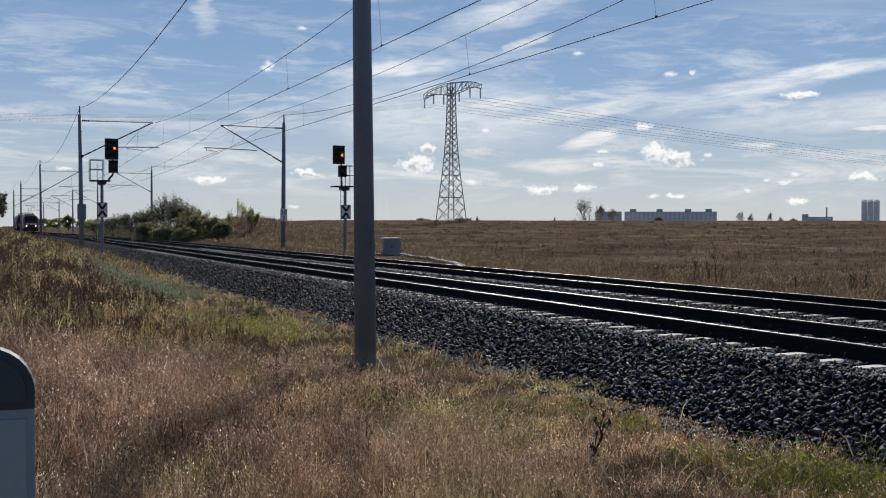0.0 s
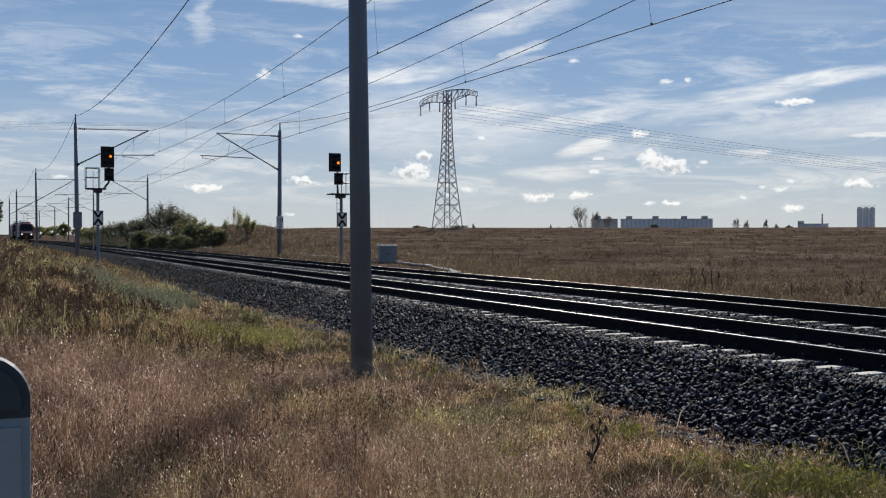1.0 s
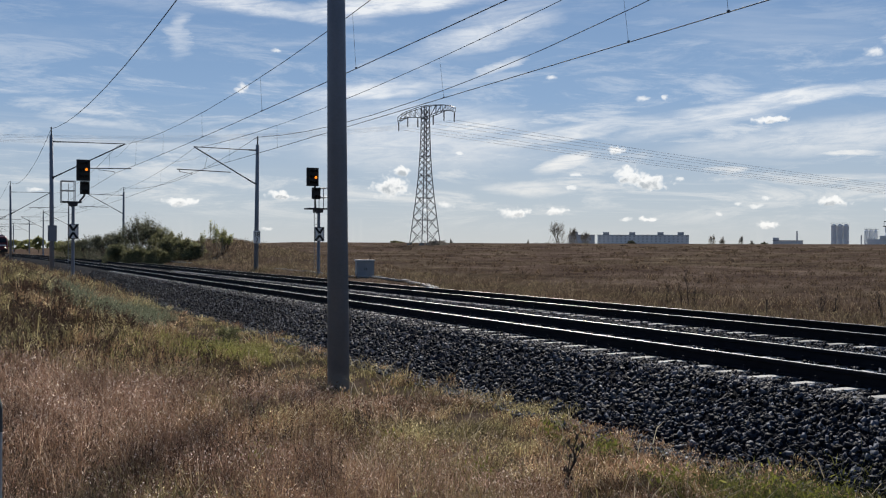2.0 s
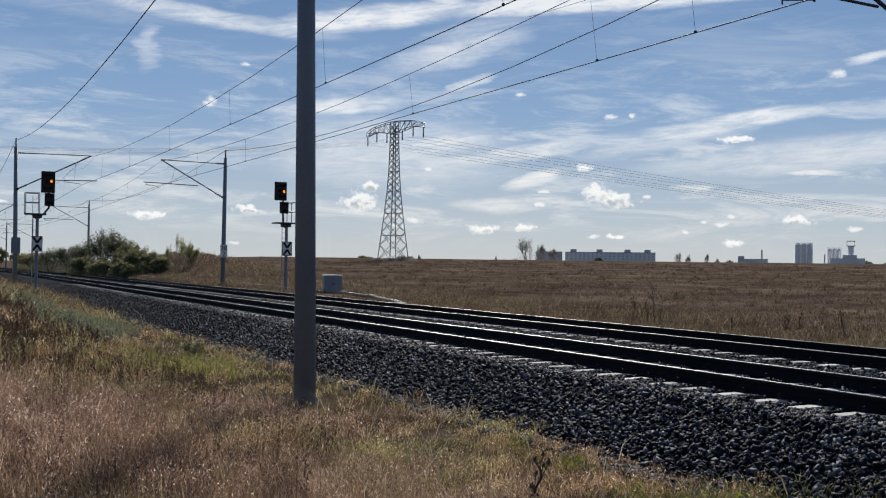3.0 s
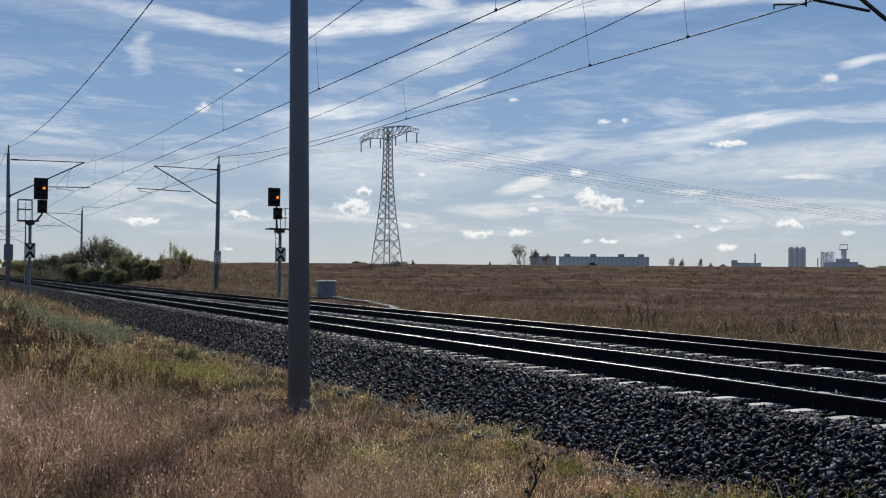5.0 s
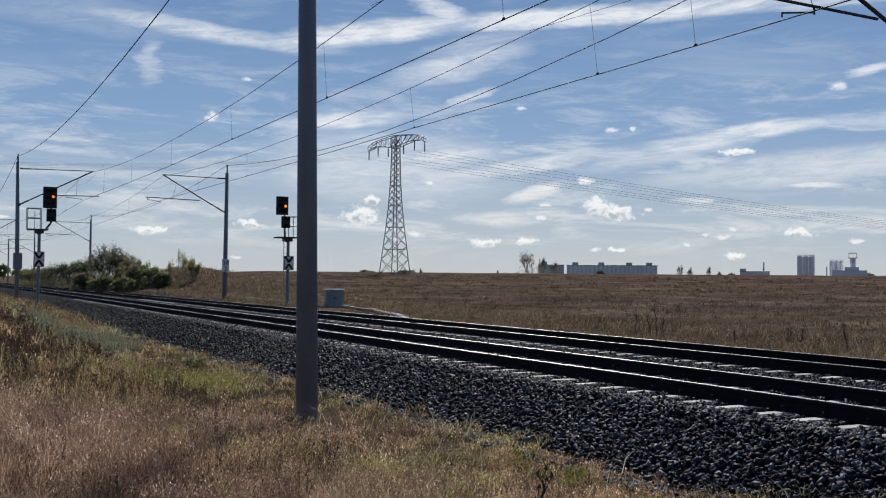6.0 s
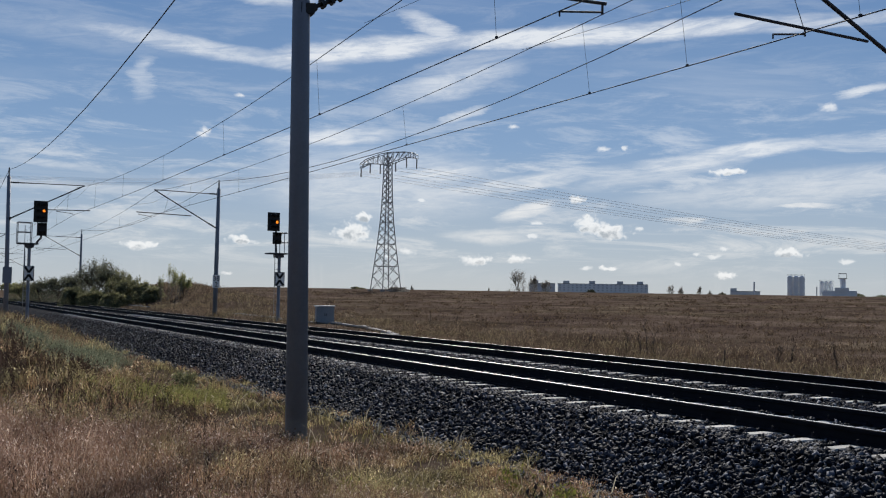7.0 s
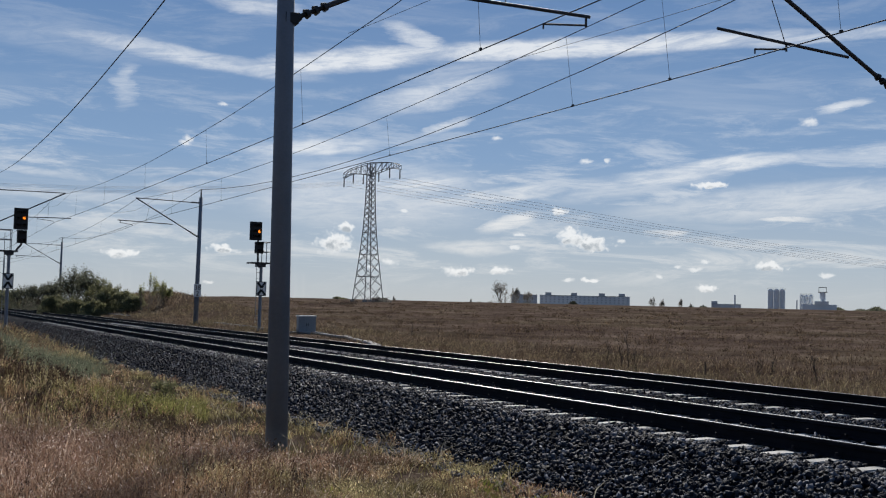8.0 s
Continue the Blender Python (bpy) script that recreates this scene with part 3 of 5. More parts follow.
PYLON = material("pylon_steel", (0.16, 0.16, 0.165), 0.6, 0.3, 0.3, 0.6, 15, 0)
INSUL = material("brown_porcelain", (0.05, 0.035, 0.03), 0.35, 0, 0.3, 2, 20, 0)
p_at = polar(23.5, 0.30, 213)
lattice_pylon((p_at.x, p_at.y, p_at.z), radians(-79.5), 28.2, "grey steel lattice pylon with a single-level crossarm in the field")


# ---- distant buildings ----
def wall_mat(name, c, var=0.1):
    return material(name, c, 0.85, 0, var, 0.08, 0.8, 0)


# distance haze is put into the base colours: pale walls, silo sheet and glazing
PANEL = wall_mat("hazed_panel_wall", (0.90, 0.93, 0.94))
PANEL2 = wall_mat("grey_panel_wall", (0.66, 0.69, 0.72))
SILO = wall_mat("hazed_silo_sheet", (0.92, 0.94, 0.95), 0.12)
PALEWIN = material("pale_glazing", (0.62, 0.65, 0.68), 0.2, 0, 0.2, 0.3, 2, 0)
ROOF = wall_mat("felt_roof", (0.12, 0.12, 0.125))


def block(az0, az1, top_el, d, depth, label, mat, floors=6, huts=(0.15, 0.42, 0.78), facade=True):
    """A long block of flats that faces the viewpoint."""
    a, b = polar(az0, 0, d), polar(az1, 0, d)
    width = (b - a).length
    top = EYE[2] + d * math.tan(radians(top_el))
    base = float(ground_z((a.x + b.x) / 2, (a.y + b.y) / 2)) - 0.5
    h = top - base
    c = (a + b) / 2
    th = empty("apartment_block", (c.x, c.y, base), label=label, category="building")
    th.rotation_euler.z = math.atan2(b.y - a.y, b.x - a.x)
    bm = B()
    box(bm, (-width / 2, 0, 0), (width / 2, depth, h))
    part("wall", bm, mat, th)
    bm = B()
    box(bm, (-width / 2 - 0.3, -0.3, h), (width / 2 + 0.3, depth + 0.3, h + 0.4))
    part("roof", bm, ROOF, th)
    for u in huts:
        bm = B()
        box(bm, (-width / 2 + u * width, 2, h + 0.4), (-width / 2 + u * width + 7, depth - 2, h + 3.6))
        part("roof_hut", bm, PANEL2, th)
    if facade:
        n = max(4, int(width / 5.0))
        pane = bpy.data.meshes.new("window")
        bm = B()
        box(bm, (-1.0, -0.06, 0), (1.0, 0.1, 1.35))
        bm.to_mesh(pane)
        bm.free()
        pane.materials.append(PALEWIN)
        for fl in range(floors):
            z = h - 2.3 - fl * 2.9
            if z < 3:
                break
            for i in range(n):
                o = new("window", pane)
                o.parent, o.location = th, (-width / 2 + (i + 0.5) * width / n, 0, z)
    return th


block(31.35, 32.75, 0.86, 1150, 14, "dark grey block of flats beyond the field", PANEL2, 3, (0.1,))
block(32.9, 37.73, 0.86, 1250, 14, "long pale prefabricated block of flats beyond the field", PANEL, 3, (0.06, 0.35, 0.66, 0.88))
block(42.0, 43.5, 0.58, 1300, 20, "low grey hall with a flat roof on the horizon", PANEL2, 1, (0.0,), False)


def chimney(az, top, d, r, label):
    p = polar(az, top, d)
    base = float(ground_z(p.x, p.y)) - 0.5
    bm = B()
    tube(bm, (p.x, p.y, base), (p.x, p.y, p.z), r, r * 0.75, 12)
    tube(bm, (p.x, p.y, p.z - 1.2), (p.x, p.y, p.z - 0.6), r * 0.95, r * 0.95, 12)
    return tagged(part("chimney", bm, PANEL2), label, "chimney")


chimney(43.2, 1.08, 1290, 1.1, "slim dark chimney beside the low hall")
chimney(46.85 - 0.55, 0.86, 1180, 0.8, "short dark flue between the silos")


def silo_group(az0, az1, top_el, d, n, label):
    a, b = polar(az0, 0, d), polar(az1, 0, d)
    width = (b - a).length
    top = EYE[2] + d * math.tan(radians(top_el))
    c = (a + b) / 2
    base = float(ground_z(c.x, c.y)) - 0.5
    th = empty("silo_battery", (c.x, c.y, base), label=label, category="silo")
    th.rotation_euler.z = math.atan2(b.y - a.y, b.x - a.x)
    h = top - base
    r = width / n / 2
    for i in range(n):
        x = -width / 2 + r * (2 * i + 1)
        bm = B()
        tube(bm, (x, 0, 0), (x, 0, h - 1.2), r * 0.98, n=16)
        tube(bm, (x, 0, h - 1.2), (x, 0, h), r * 0.98, r * 0.3, 16)
        part("silo", bm, SILO, th)
    bm = B()
    box(bm, (-width / 2, -0.6, h), (width / 2, 0.6, h + 0.25))
    for i in range(n * 2 + 1):
        x = -width / 2 + width * i / (n * 2)
        tube(bm, (x, -0.6, h + 0.2), (x, -0.6, h + 1.4), 0.06, n=4)
    tube(bm, (-width / 2, -0.6, h + 1.4), (width / 2, -0.6, h + 1.4), 0.06, n=4)
    part("walkway", bm, STEEL_DARK, th)
    return th


silo_group(44.85, 45.72, 1.42, 1180, 3, "tall grey silos with a roof walkway on the horizon")
silo_group(46.43, 47.1, 1.15, 1200, 3, "lower grey silos of a works on the horizon")


def works_tower(az, top_el, d, label):
    p = polar(az, top_el, d)
    base = float(ground_z(p.x, p.y)) - 0.5
    h = p.z - base
    th = empty("works_tower", (p.x, p.y, base), label=label, category="tower")
    th.rotation_euler.z = -radians(az)
    bm = B()
    tube(bm, (0, 0, 0), (0, 0, h - 5), 3.0, n=14)
    part("shaft", bm, SILO, th)
    bm = B()
    box(bm, (-4.6, -3, h - 5.4), (4.6, 3, h - 4.8))
    part("platform", bm, STEEL_DARK, th)
    bm = B()
    for x in (-3.8, 3.8):
        for y in (-2.4, 2.4):
            angle_bar(bm, (x, y, h - 4.8), (x, y, h), 0.4)
        angle_bar(bm, (x, -2.4, h), (x, 2.4, h), 0.5)
    for y in (-2.4, 2.4):
        angle_bar(bm, (-3.8, y, h), (3.8, y, h), 0.6)
    part("head_frame", bm, STEEL_DARK, th)
    bm = B()
    box(bm, (-20, -5, 0), (14, 6, h * 0.46))
    box(bm, (-8, -6, h * 0.46), (6, 4, h * 0.56))
    part("annex", bm, PANEL, th)
    return th


works_tower(47.55, 1.55, 1180, "grey works tower with a framed head on the horizon")


# ---- signals ----
LAMP = bpy.data.materials.new("orange_signal_lamp")
LAMP.use_nodes = True
_b = LAMP.node_tree.nodes["Principled BSDF"]
_b.inputs["Base Color"].default_value = (1.0, 0.25, 0.02, 1)
_b.inputs["Emission Color"].default_value = (1.0, 0.24, 0.015, 1)
_b.inputs["Emission Strength"].default_value = 1.6


def light_signal(at, face, label, screens, plate, cage, rails, lamp_at, board_z, post_x=0.0, post_r=0.09):
    """A colour-light signal that faces -y: post, platform with railing, two black screens, a marker board."""
    th = empty("railway_signal", at, label=label, category="signal", group="light signals")
    z0 = at[2]
    (hx0, hx1, hz0, hz1), (lx0, lx1, lz0, lz1) = screens
    bm = B()
    tube(bm, (post_x, 0, -0.4), (post_x, 0, plate - z0), post_r, post_r * 0.9, 14)
    part("post", bm, MAST_GREY, th)
    bm = B()
    box(bm, (post_x - 0.3, -0.3, -0.4), (post_x + 0.3, 0.3, 0.1), 0.03)
    part("foundation", bm, CONCRETE, th)
    bm = B()
    px0, px1 = cage
    box(bm, (px0, -0.1, plate - z0), (px1, 0.75, plate - z0 + 0.07), 0.01)
    box(bm, (post_x - 0.22, -0.15, plate - z0 - 0.18), (post_x + 0.22, 0.4, plate - z0), 0.02)
    part("platform", bm, STEEL_DARK, th)
    bm = B()
    p = plate - z0 + 0.05
    px0, px1 = rails
    for x in (px0, px1):
        for y in (-0.05, 0.7):
            tube(bm, (x, y, p), (x, y, p + 1.12), 0.022, n=6)
    for zz in (0.6, 1.12):
        for y in (-0.05, 0.7):
            tube(bm, (px0, y, p + zz), (px1, y, p + zz), 0.022, n=6)
        ex = px0 if abs(px0) > abs(px1) else px1
        tube(bm, (ex, -0.05, p + zz), (ex, 0.7, p + zz), 0.022, n=6)
    part("railing", bm, GALV, th)
    for nm, (a, b, c, d) in (("main_screen", screens[0]), ("distant_screen", screens[1])):
        bm = B()
        box(bm, (a, -0.12, c - z0), (b, -0.04, d - z0), 0.012)
        box(bm, (a + 0.08, -0.05, c - z0 + 0.08), (b - 0.08, 0.22, d - z0 - 0.08), 0.02)
        sc = part(nm, bm, BLACK, th)
        n = 3 if nm == "main_screen" else 2
        for i in range(n):
            for j in range(2):
                u, v = a + (b - a) * (0.3 + 0.4 * j), c - z0 + (d - c) * (0.2 + 0.6 * i / (n - 1))
                bm = B()
                bmesh.ops.create_cone(bm, cap_ends=False, segments=12, radius1=0.1, radius2=0.1, depth=0.22,
                                      matrix=Matrix.Translation((u, -0.2, v)) @ Matrix.Rotation(math.pi / 2, 4, "X"))
                bmesh.ops.delete(bm, geom=[f for f in bm.faces if f.calc_center_median().z < v - 0.04], context="FACES")
                bmesh.ops.solidify(bm, geom=bm.faces[:], thickness=0.006)
                part("lamp_hood", bm, BLACK, sc)
        if nm == "main_screen":
            bm = B()
            tube(bm, (lamp_at[0], -0.135, lamp_at[1] - z0), (lamp_at[0], -0.12, lamp_at[1] - z0), 0.075, n=16)
            part("lit_lamp", bm, LAMP, sc, "glowing orange lamp")
    bm = B()
    cx = (lx0 + lx1) / 2
    fx = min(max(cx, cage[0] + 0.15), cage[1] - 0.1)
    polyline(bm, [(fx, 0.1, plate - z0), (fx + 0.03, 0.1, plate - z0 + 0.14), (cx, 0.1, lz0 - z0 - 0.08), (cx, 0.1, lz0 - z0 + 0.12)], 0.055, 8)
    tube(bm, (cx, 0.12, lz0 - z0 + 0.1), (cx, 0.12, hz0 - z0 + 0.3), 0.05, n=8)
    bmesh.ops.create_cone(bm, cap_ends=True, segments=12, radius1=0.1, radius2=0.3, depth=0.22, matrix=Matrix.Translation((post_x, 0.1, plate - z0 - 0.12)))
    part("screen_bracket", bm, STEEL_DARK, th)
    bm = B()
    for i in range(9):
        zz = 0.6 + i * 0.33
        if zz < plate - z0 - 0.2:
            tube(bm, (post_x - 0.24, 0.02, zz), (post_x, 0.02, zz), 0.012, n=5)
    tube(bm, (post_x - 0.24, 0.02, 0.5), (post_x - 0.24, 0.02, plate - z0 + 1.0), 0.016, n=6)
    part("ladder", bm, GALV, th)
    # marker board: white, black rim, two black chevrons meeting point to point
    bz0, bz1 = board_z
    bm = B()
    box(bm, (post_x - 0.27, -0.16, bz0 - z0), (post_x + 0.27, -0.135, bz1 - z0), 0.004)
    bd = part("marker_board", bm, BLACK, th, "white board with two black chevrons point to point")
    bm = B()
    box(bm, (post_x - 0.235, -0.168, bz0 - z0 + 0.035), (post_x + 0.235, -0.162, bz1 - z0 - 0.035))
    part("board_face", bm, WHITE, bd)
    cz, hh = (bz0 + bz1) / 2 - z0, (bz1 - bz0) / 2 - 0.05
    for s in (-1, 1):
        bm = B()
        for k in (-1, 1):
            angle_bar(bm, (post_x + k * 0.2, -0.172, cz + s * hh), (post_x, -0.172, cz + s * 0.05), 0.115)
        bmesh.ops.scale(bm, vec=(1, 0.06, 1), space=Matrix.Translation((0, 0.174, 0)), verts=bm.verts)
        part("chevron", bm, BLACK, bd)
    return th


light_signal((5.25, 60, -0.3), 0, "black two-screen railway signal showing an orange lamp beside the near track",
             ((0.15, 0.86, 4.97, 6.13), (0.34, 0.84, 4.25, 4.95)), 3.78, (-0.6, 0.45), (-0.6, 0.1), (0.67, 5.6), (1.8, 2.62))
light_signal((17.4, 54.5, -0.25), 0, "black two-screen railway signal showing an orange lamp beside the far track",
             ((-0.72, -0.05, 4.72, 5.72), (-0.42, 0.06, 4.02, 4.65)), 3.48, (-0.6, 0.5), (0.0, 0.5), (-0.2, 5.2), (1.74, 2.51), 0.0, 0.09)

# ---- relay cabinet ----
cab = empty("relay_cabinet", (19.0, 51.6, -0.22), label="pale grey trackside relay cabinet on a concrete plinth", category="cabinet")
cab.rotation_euler.z = radians(-12)
cab.scale = (0.75, 0.9, 1.0)
bm = B()
box(bm, (-0.6, -0.45, 0.05), (0.6, 0.45, 0.93), 0.02)
part("body", bm, CAB_GREY, cab)
bm = B()
box(bm, (-0.66, -0.51, 0.93), (0.66, 0.51, 0.99), 0.015)
part("lid", bm, WHITE, cab)
bm = B()
box(bm, (-0.65, -0.5, -0.3), (0.65, 0.5, 0.05), 0.02)
part("plinth", bm, CONCRETE, cab)
for s in (-1, 1):
    bm = B()
    box(bm, (s * 0.29 - 0.27, -0.47, 0.1), (s * 0.29 + 0.27, -0.452, 0.9), 0.006)
    d = part("door", bm, CAB_GREY, cab)
    bm = B()
    box(bm, (s * 0.06 - 0.02, -0.49, 0.45), (s * 0.06 + 0.02, -0.47, 0.58), 0.004)
    part("handle", bm, BLACK, d)


# ---- far part of the overhead line ----
def plain_mast(x, y, top, arm, label):
    z = -0.4
    th = empty("catenary_mast", (x, y, z), label=label, category="catenary mast", group="catenary masts")
    bm = B()
    tube(bm, (0, 0, -0.4), (0, 0, top - z), 0.17, 0.12, 10)
    part("mast", bm, MAST_GREY, th)
    bm = B()
    insulator(bm, (0, 0, top - z), (0, 0, top - z + 0.55), 0.09, 3)
    part("post_insulator", bm, STEEL_DARK, th)
    bm = B()
    tube(bm, (0, 0, 7.9 - z), (arm * 4.4, 0, 7.9 - z), 0.035, n=6)
    part("top_tube", bm, STEEL_DARK, th)
    bm = B()
    tube(bm, (0, 0, 5.6 - z), (arm * 4.4, 0, 7.9 - z), 0.045, n=6)
    part("diagonal_tube", bm, STEEL_DARK, th)
    bm = B()
    tube(bm, (arm * 1.7, 0, 6.3 - z), (arm * 4.9, 0, 6.3 - z), 0.035, n=6)
    part("registration_tube", bm, STEEL_DARK, th)


for x, y, top, arm in ((3.7, 196, 8.7, 1), (3.1, 238, 8.6, 1), (14.7, 236, 8.8, -1), (17.0, 203, 8.4, -1), (15.2, 300, 8.4, -1), (13.0, 345, 8.4, -1)):
    plain_mast(x, y, top, arm, "grey catenary mast far along the line")


# ---- kilometre board on the mast ----
def words(name, body, size, at, parent, mat):
    cu = bpy.data.curves.new(name, "FONT")
    cu.body, cu.size, cu.align_x, cu.extrude = body, size, "CENTER", 0.002
    tmp = bpy.data.objects.new(name, cu)
    scene.collection.objects.link(tmp)
    me = bpy.data.meshes.new_from_object(tmp.evaluated_get(bpy.context.evaluated_depsgraph_get()))
    bpy.data.objects.remove(tmp)
    me.materials.append(mat)
    o = new(name, me)
    o.matrix_basis = Matrix.Translation(at) @ Matrix.Rotation(math.pi / 2, 4, "X")
    o.parent = parent
    return o


km = empty("kilometre_board", (17.155, 66.84, 1.68), label="white kilometre board lettered 38 over 2 on the mast", category="sign")
bm = B()
box(bm, (-0.23, -0.03, 0), (0.23, 0.0, 0.82), 0.006)
part("plate", bm, WHITE, km)
words("numerals", "38", 0.44, (0, -0.036, 0.44), km, BLACK)
words("numerals", "2", 0.44, (0, -0.036, 0.06), km, BLACK)

# ---- cable trough beside the far track ----
trough = empty("cable_trough", label="pale concrete cable trough with lids beside the far track", category="cable trough")
lid_bm = B()
box(lid_bm, (-0.15, -0.48, 0.0), (0.15, 0.48, 0.08), 0.012)
lid = bpy.data.meshes.new("trough_lid")
lid_bm.to_mesh(lid)
lid_bm.free()
lid.materials.append(CONCRETE)
ROUTES = ([(16.5, 36.5), (17.9, 41.5), (18.7, 45.5), (18.9, 50.2), (18.0, 55), (17.9, 66)], [(17.5, 90), (17.9, 104), (18.1, 118)])
for route in ROUTES:
    path = [Vector(q) for q in route]
    for a, b in zip(path[:-1], path[1:]):
        n = max(1, int((b - a).length / 1.0))
        for i in range(n):
            p = a.lerp(b, (i + 0.5) / n)
            o = new("lid", lid)
            o.parent = trough
            o.location = (p.x, p.y, float(ground_z(p.x, p.y)) + 0.02 + random.uniform(0, 0.03))
            o.rotation_euler = (random.uniform(-0.02, 0.02), random.uniform(-0.03, 0.03), math.atan2(b.y - a.y, b.x - a.x) - math.pi / 2)

# ---- marker post beside the viewpoint ----
post_mat = material("teal_grey_plastic", (0.36, 0.43, 0.47), 0.45, 0, 0.1, 4, 60, 0.05)
dark_mat = material("dark_plastic_cap", (0.055, 0.08, 0.095), 0.5, 0, 0.15, 4, 60, 0.05)
mp = empty("marker_post", (-0.0205, 1.6, -0.5), label="rounded plastic marker post with a dark top band", category="post")
mp.rotation_euler.z = radians(-2)


def post_outline(z0, z1, hw, round_top):
    pts = [(-hw, z0), (hw, z0), (hw, z1 - (hw * 0.95 if round_top else 0))]
    if round_top:
        pts += [(hw * math.cos(a), z1 - hw * 0.95 + hw * 0.95 * math.sin(a)) for a in np.linspace(0.15, math.pi - 0.15, 14)]
    pts += [(-hw, z1 - (hw * 0.95 if round_top else 0))]
    return pts


def slab(pts, y0, y1, bevel):
    bm = B()
    f = bm.faces.new([bm.verts.new((x, y0, z)) for x, z in pts])
    r = bmesh.ops.extrude_face_region(bm, geom=[f])
    bmesh.ops.translate(bm, vec=(0, y1 - y0, 0), verts=[v for v in r["geom"] if isinstance(v, bmesh.types.BMVert)])
    bmesh.ops.recalc_face_normals(bm, faces=bm.faces)
    es = [e for e in bm.edges if abs(e.verts[0].co.y - e.verts[1].co.y) < 1e-6]
    bmesh.ops.bevel(bm, geom=es, offset=bevel, segments=2, affect="EDGES")
    return bm


TOP = 1.122 + 0.5
part("stem", slab(post_outline(-0.2, TOP - 0.089, 0.0675, False), -0.03, 0.03, 0.012), post_mat, mp)
part("cap", slab(post_outline(TOP - 0.088, TOP, 0.0678, True), -0.031, 0.031, 0.012), dark_mat, mp, "dark rounded top band")


# ---- vegetation ----
def leaf_material(name, lo, mid, hi, glow=0.5, patch=None, scale=0.5, third=None, third_at=None, spec=0.3, rough=0.6, mottle=0.0):
    """Thin leaves and stalks: each its own tone, letting the sun through; up to three sorts that grow in patches."""
    m = bpy.data.materials.new(name)
    m.use_nodes = True
    g = Nodes(m.node_tree)
    rnd = g.n("ShaderNodeNewGeometry").outputs["Random Per Island"]
    p = g.n("ShaderNodeTexCoord").outputs["Object"]

    def tones(q):
        return g.ramp(rnd, [(0.03, q[0]), (0.5, q[1]), (0.82, tuple(a * 0.7 + b * 0.3 for a, b in zip(q[1], q[2]))), (0.95, q[2])])
    col = tones((lo, mid, hi))
    jit = g.math("MULTIPLY_ADD", rnd, 0.14, -0.07)
    if patch:
        col = g.mix(g.step(g.math("ADD", g.noise(p, scale, 3, 0.6), jit), 0.46, 0.58), col, tones(patch))
    if third:
        far = g.noise(g.scaled(p, 1, 1, 1, (31, 7, 0)), scale * 0.8, 3, 0.6)
        if third_at:
            cx, cy, cr = third_at
            d2 = g.n("ShaderNodeVectorMath", operation="LENGTH")
            g.put(d2.inputs[0], g.vmath("MULTIPLY", g.vmath("SUBTRACT", p, (cx, cy, 0)), (1, 1, 0)))
            far = g.math("ADD", far, g.step(d2.outputs["Value"], 0.0, cr, 0.20, -0.10))
        col = g.mix(g.step(g.math("ADD", far, jit), 0.50, 0.62), col, tones(third))
    if mottle:
        # each tuft ripens differently
        spot = g.math("ADD", g.step(g.noise(p, 2.3, 3, 0.6), 0.33, 0.67, -mottle, mottle), g.step(g.noise(p, 0.55, 3, 0.6), 0.35, 0.65, 1 - 0.4 * mottle, 1 + 0.4 * mottle))
        tint = g.n("ShaderNodeVectorMath", operation="SCALE")
        g.put(tint.inputs[0], col)
        g.put(tint.inputs["Scale"], spot)
        col = tint.outputs[0]
    d = g.n("ShaderNodeBsdfPrincipled")
    g.put(d.inputs["Base Color"], col)
    d.inputs["Roughness"].default_value = rough
    d.inputs["Specular IOR Level"].default_value = spec
    tr = g.n("ShaderNodeBsdfTranslucent")
    g.put(tr.inputs[0], col)
    mx = g.n("ShaderNodeMixShader")
    mx.inputs[0].default_value = glow
    g.put(mx.inputs[1], d.outputs[0])
    g.put(mx.inputs[2], tr.outputs[0])
    g.put(g.n("ShaderNodeOutputMaterial").inputs[0], mx.outputs[0])
    return m


def fast_mesh(name, verts, tris, mat, mats=None):
    me = bpy.data.meshes.new(name)
    nv, nf = len(verts), len(tris)
    me.vertices.add(nv)
    me.vertices.foreach_set("co", np.ascontiguousarray(verts, dtype=np.float32).ravel())
    me.loops.add(nf * 3)
    me.loops.foreach_set("vertex_index", np.ascontiguousarray(tris, dtype=np.int32).ravel())
    me.polygons.add(nf)
    me.polygons.foreach_set("loop_start", np.arange(0, nf * 3, 3, dtype=np.int32))
    for m in (mat if isinstance(mat, (list, tuple)) else [mat]):
        me.materials.append(m)
    if mats is not None:
        me.polygons.foreach_set("material_index", np.ascontiguousarray(mats, dtype=np.int32))
    me.update(calc_edges=True)
    return me


rng = np.random.default_rng(7)


def patchy(x, y, s, seed):
    """Cheap smooth noise in 0..1."""
    v = 0
    for k, (a, b) in enumerate(((1.0, 0.7), (-0.6, 1.1), (0.45, -0.9), (1.3, 0.4))):
        v = v + np.sin((x * a + y * b) / s * (1 + 0.35 * k) + seed * (k + 1.7))
    return 0.5 + v / 8


def verge_points(n, r0, r1, az0=-4, az1=54, xmax=6.9, power=1.0):
    r = r0 + (r1 - r0) * rng.random(n) ** power
    a = np.radians(az0 + (az1 - az0) * rng.random(n))
    x, y = r * np.sin(a), r * np.cos(a)
    edge = xmax - 0.4 + 0.35 * np.exp(-((y - 6.5) / 2.0) ** 2) + 0.9 * (patchy(x, y, 1.1, 3) - 0.5) + 0.35 * rng.random(n) - 0.05 * np.clip(y - 25, 0, 10)
    ok = x < edge
    return x[ok], y[ok]


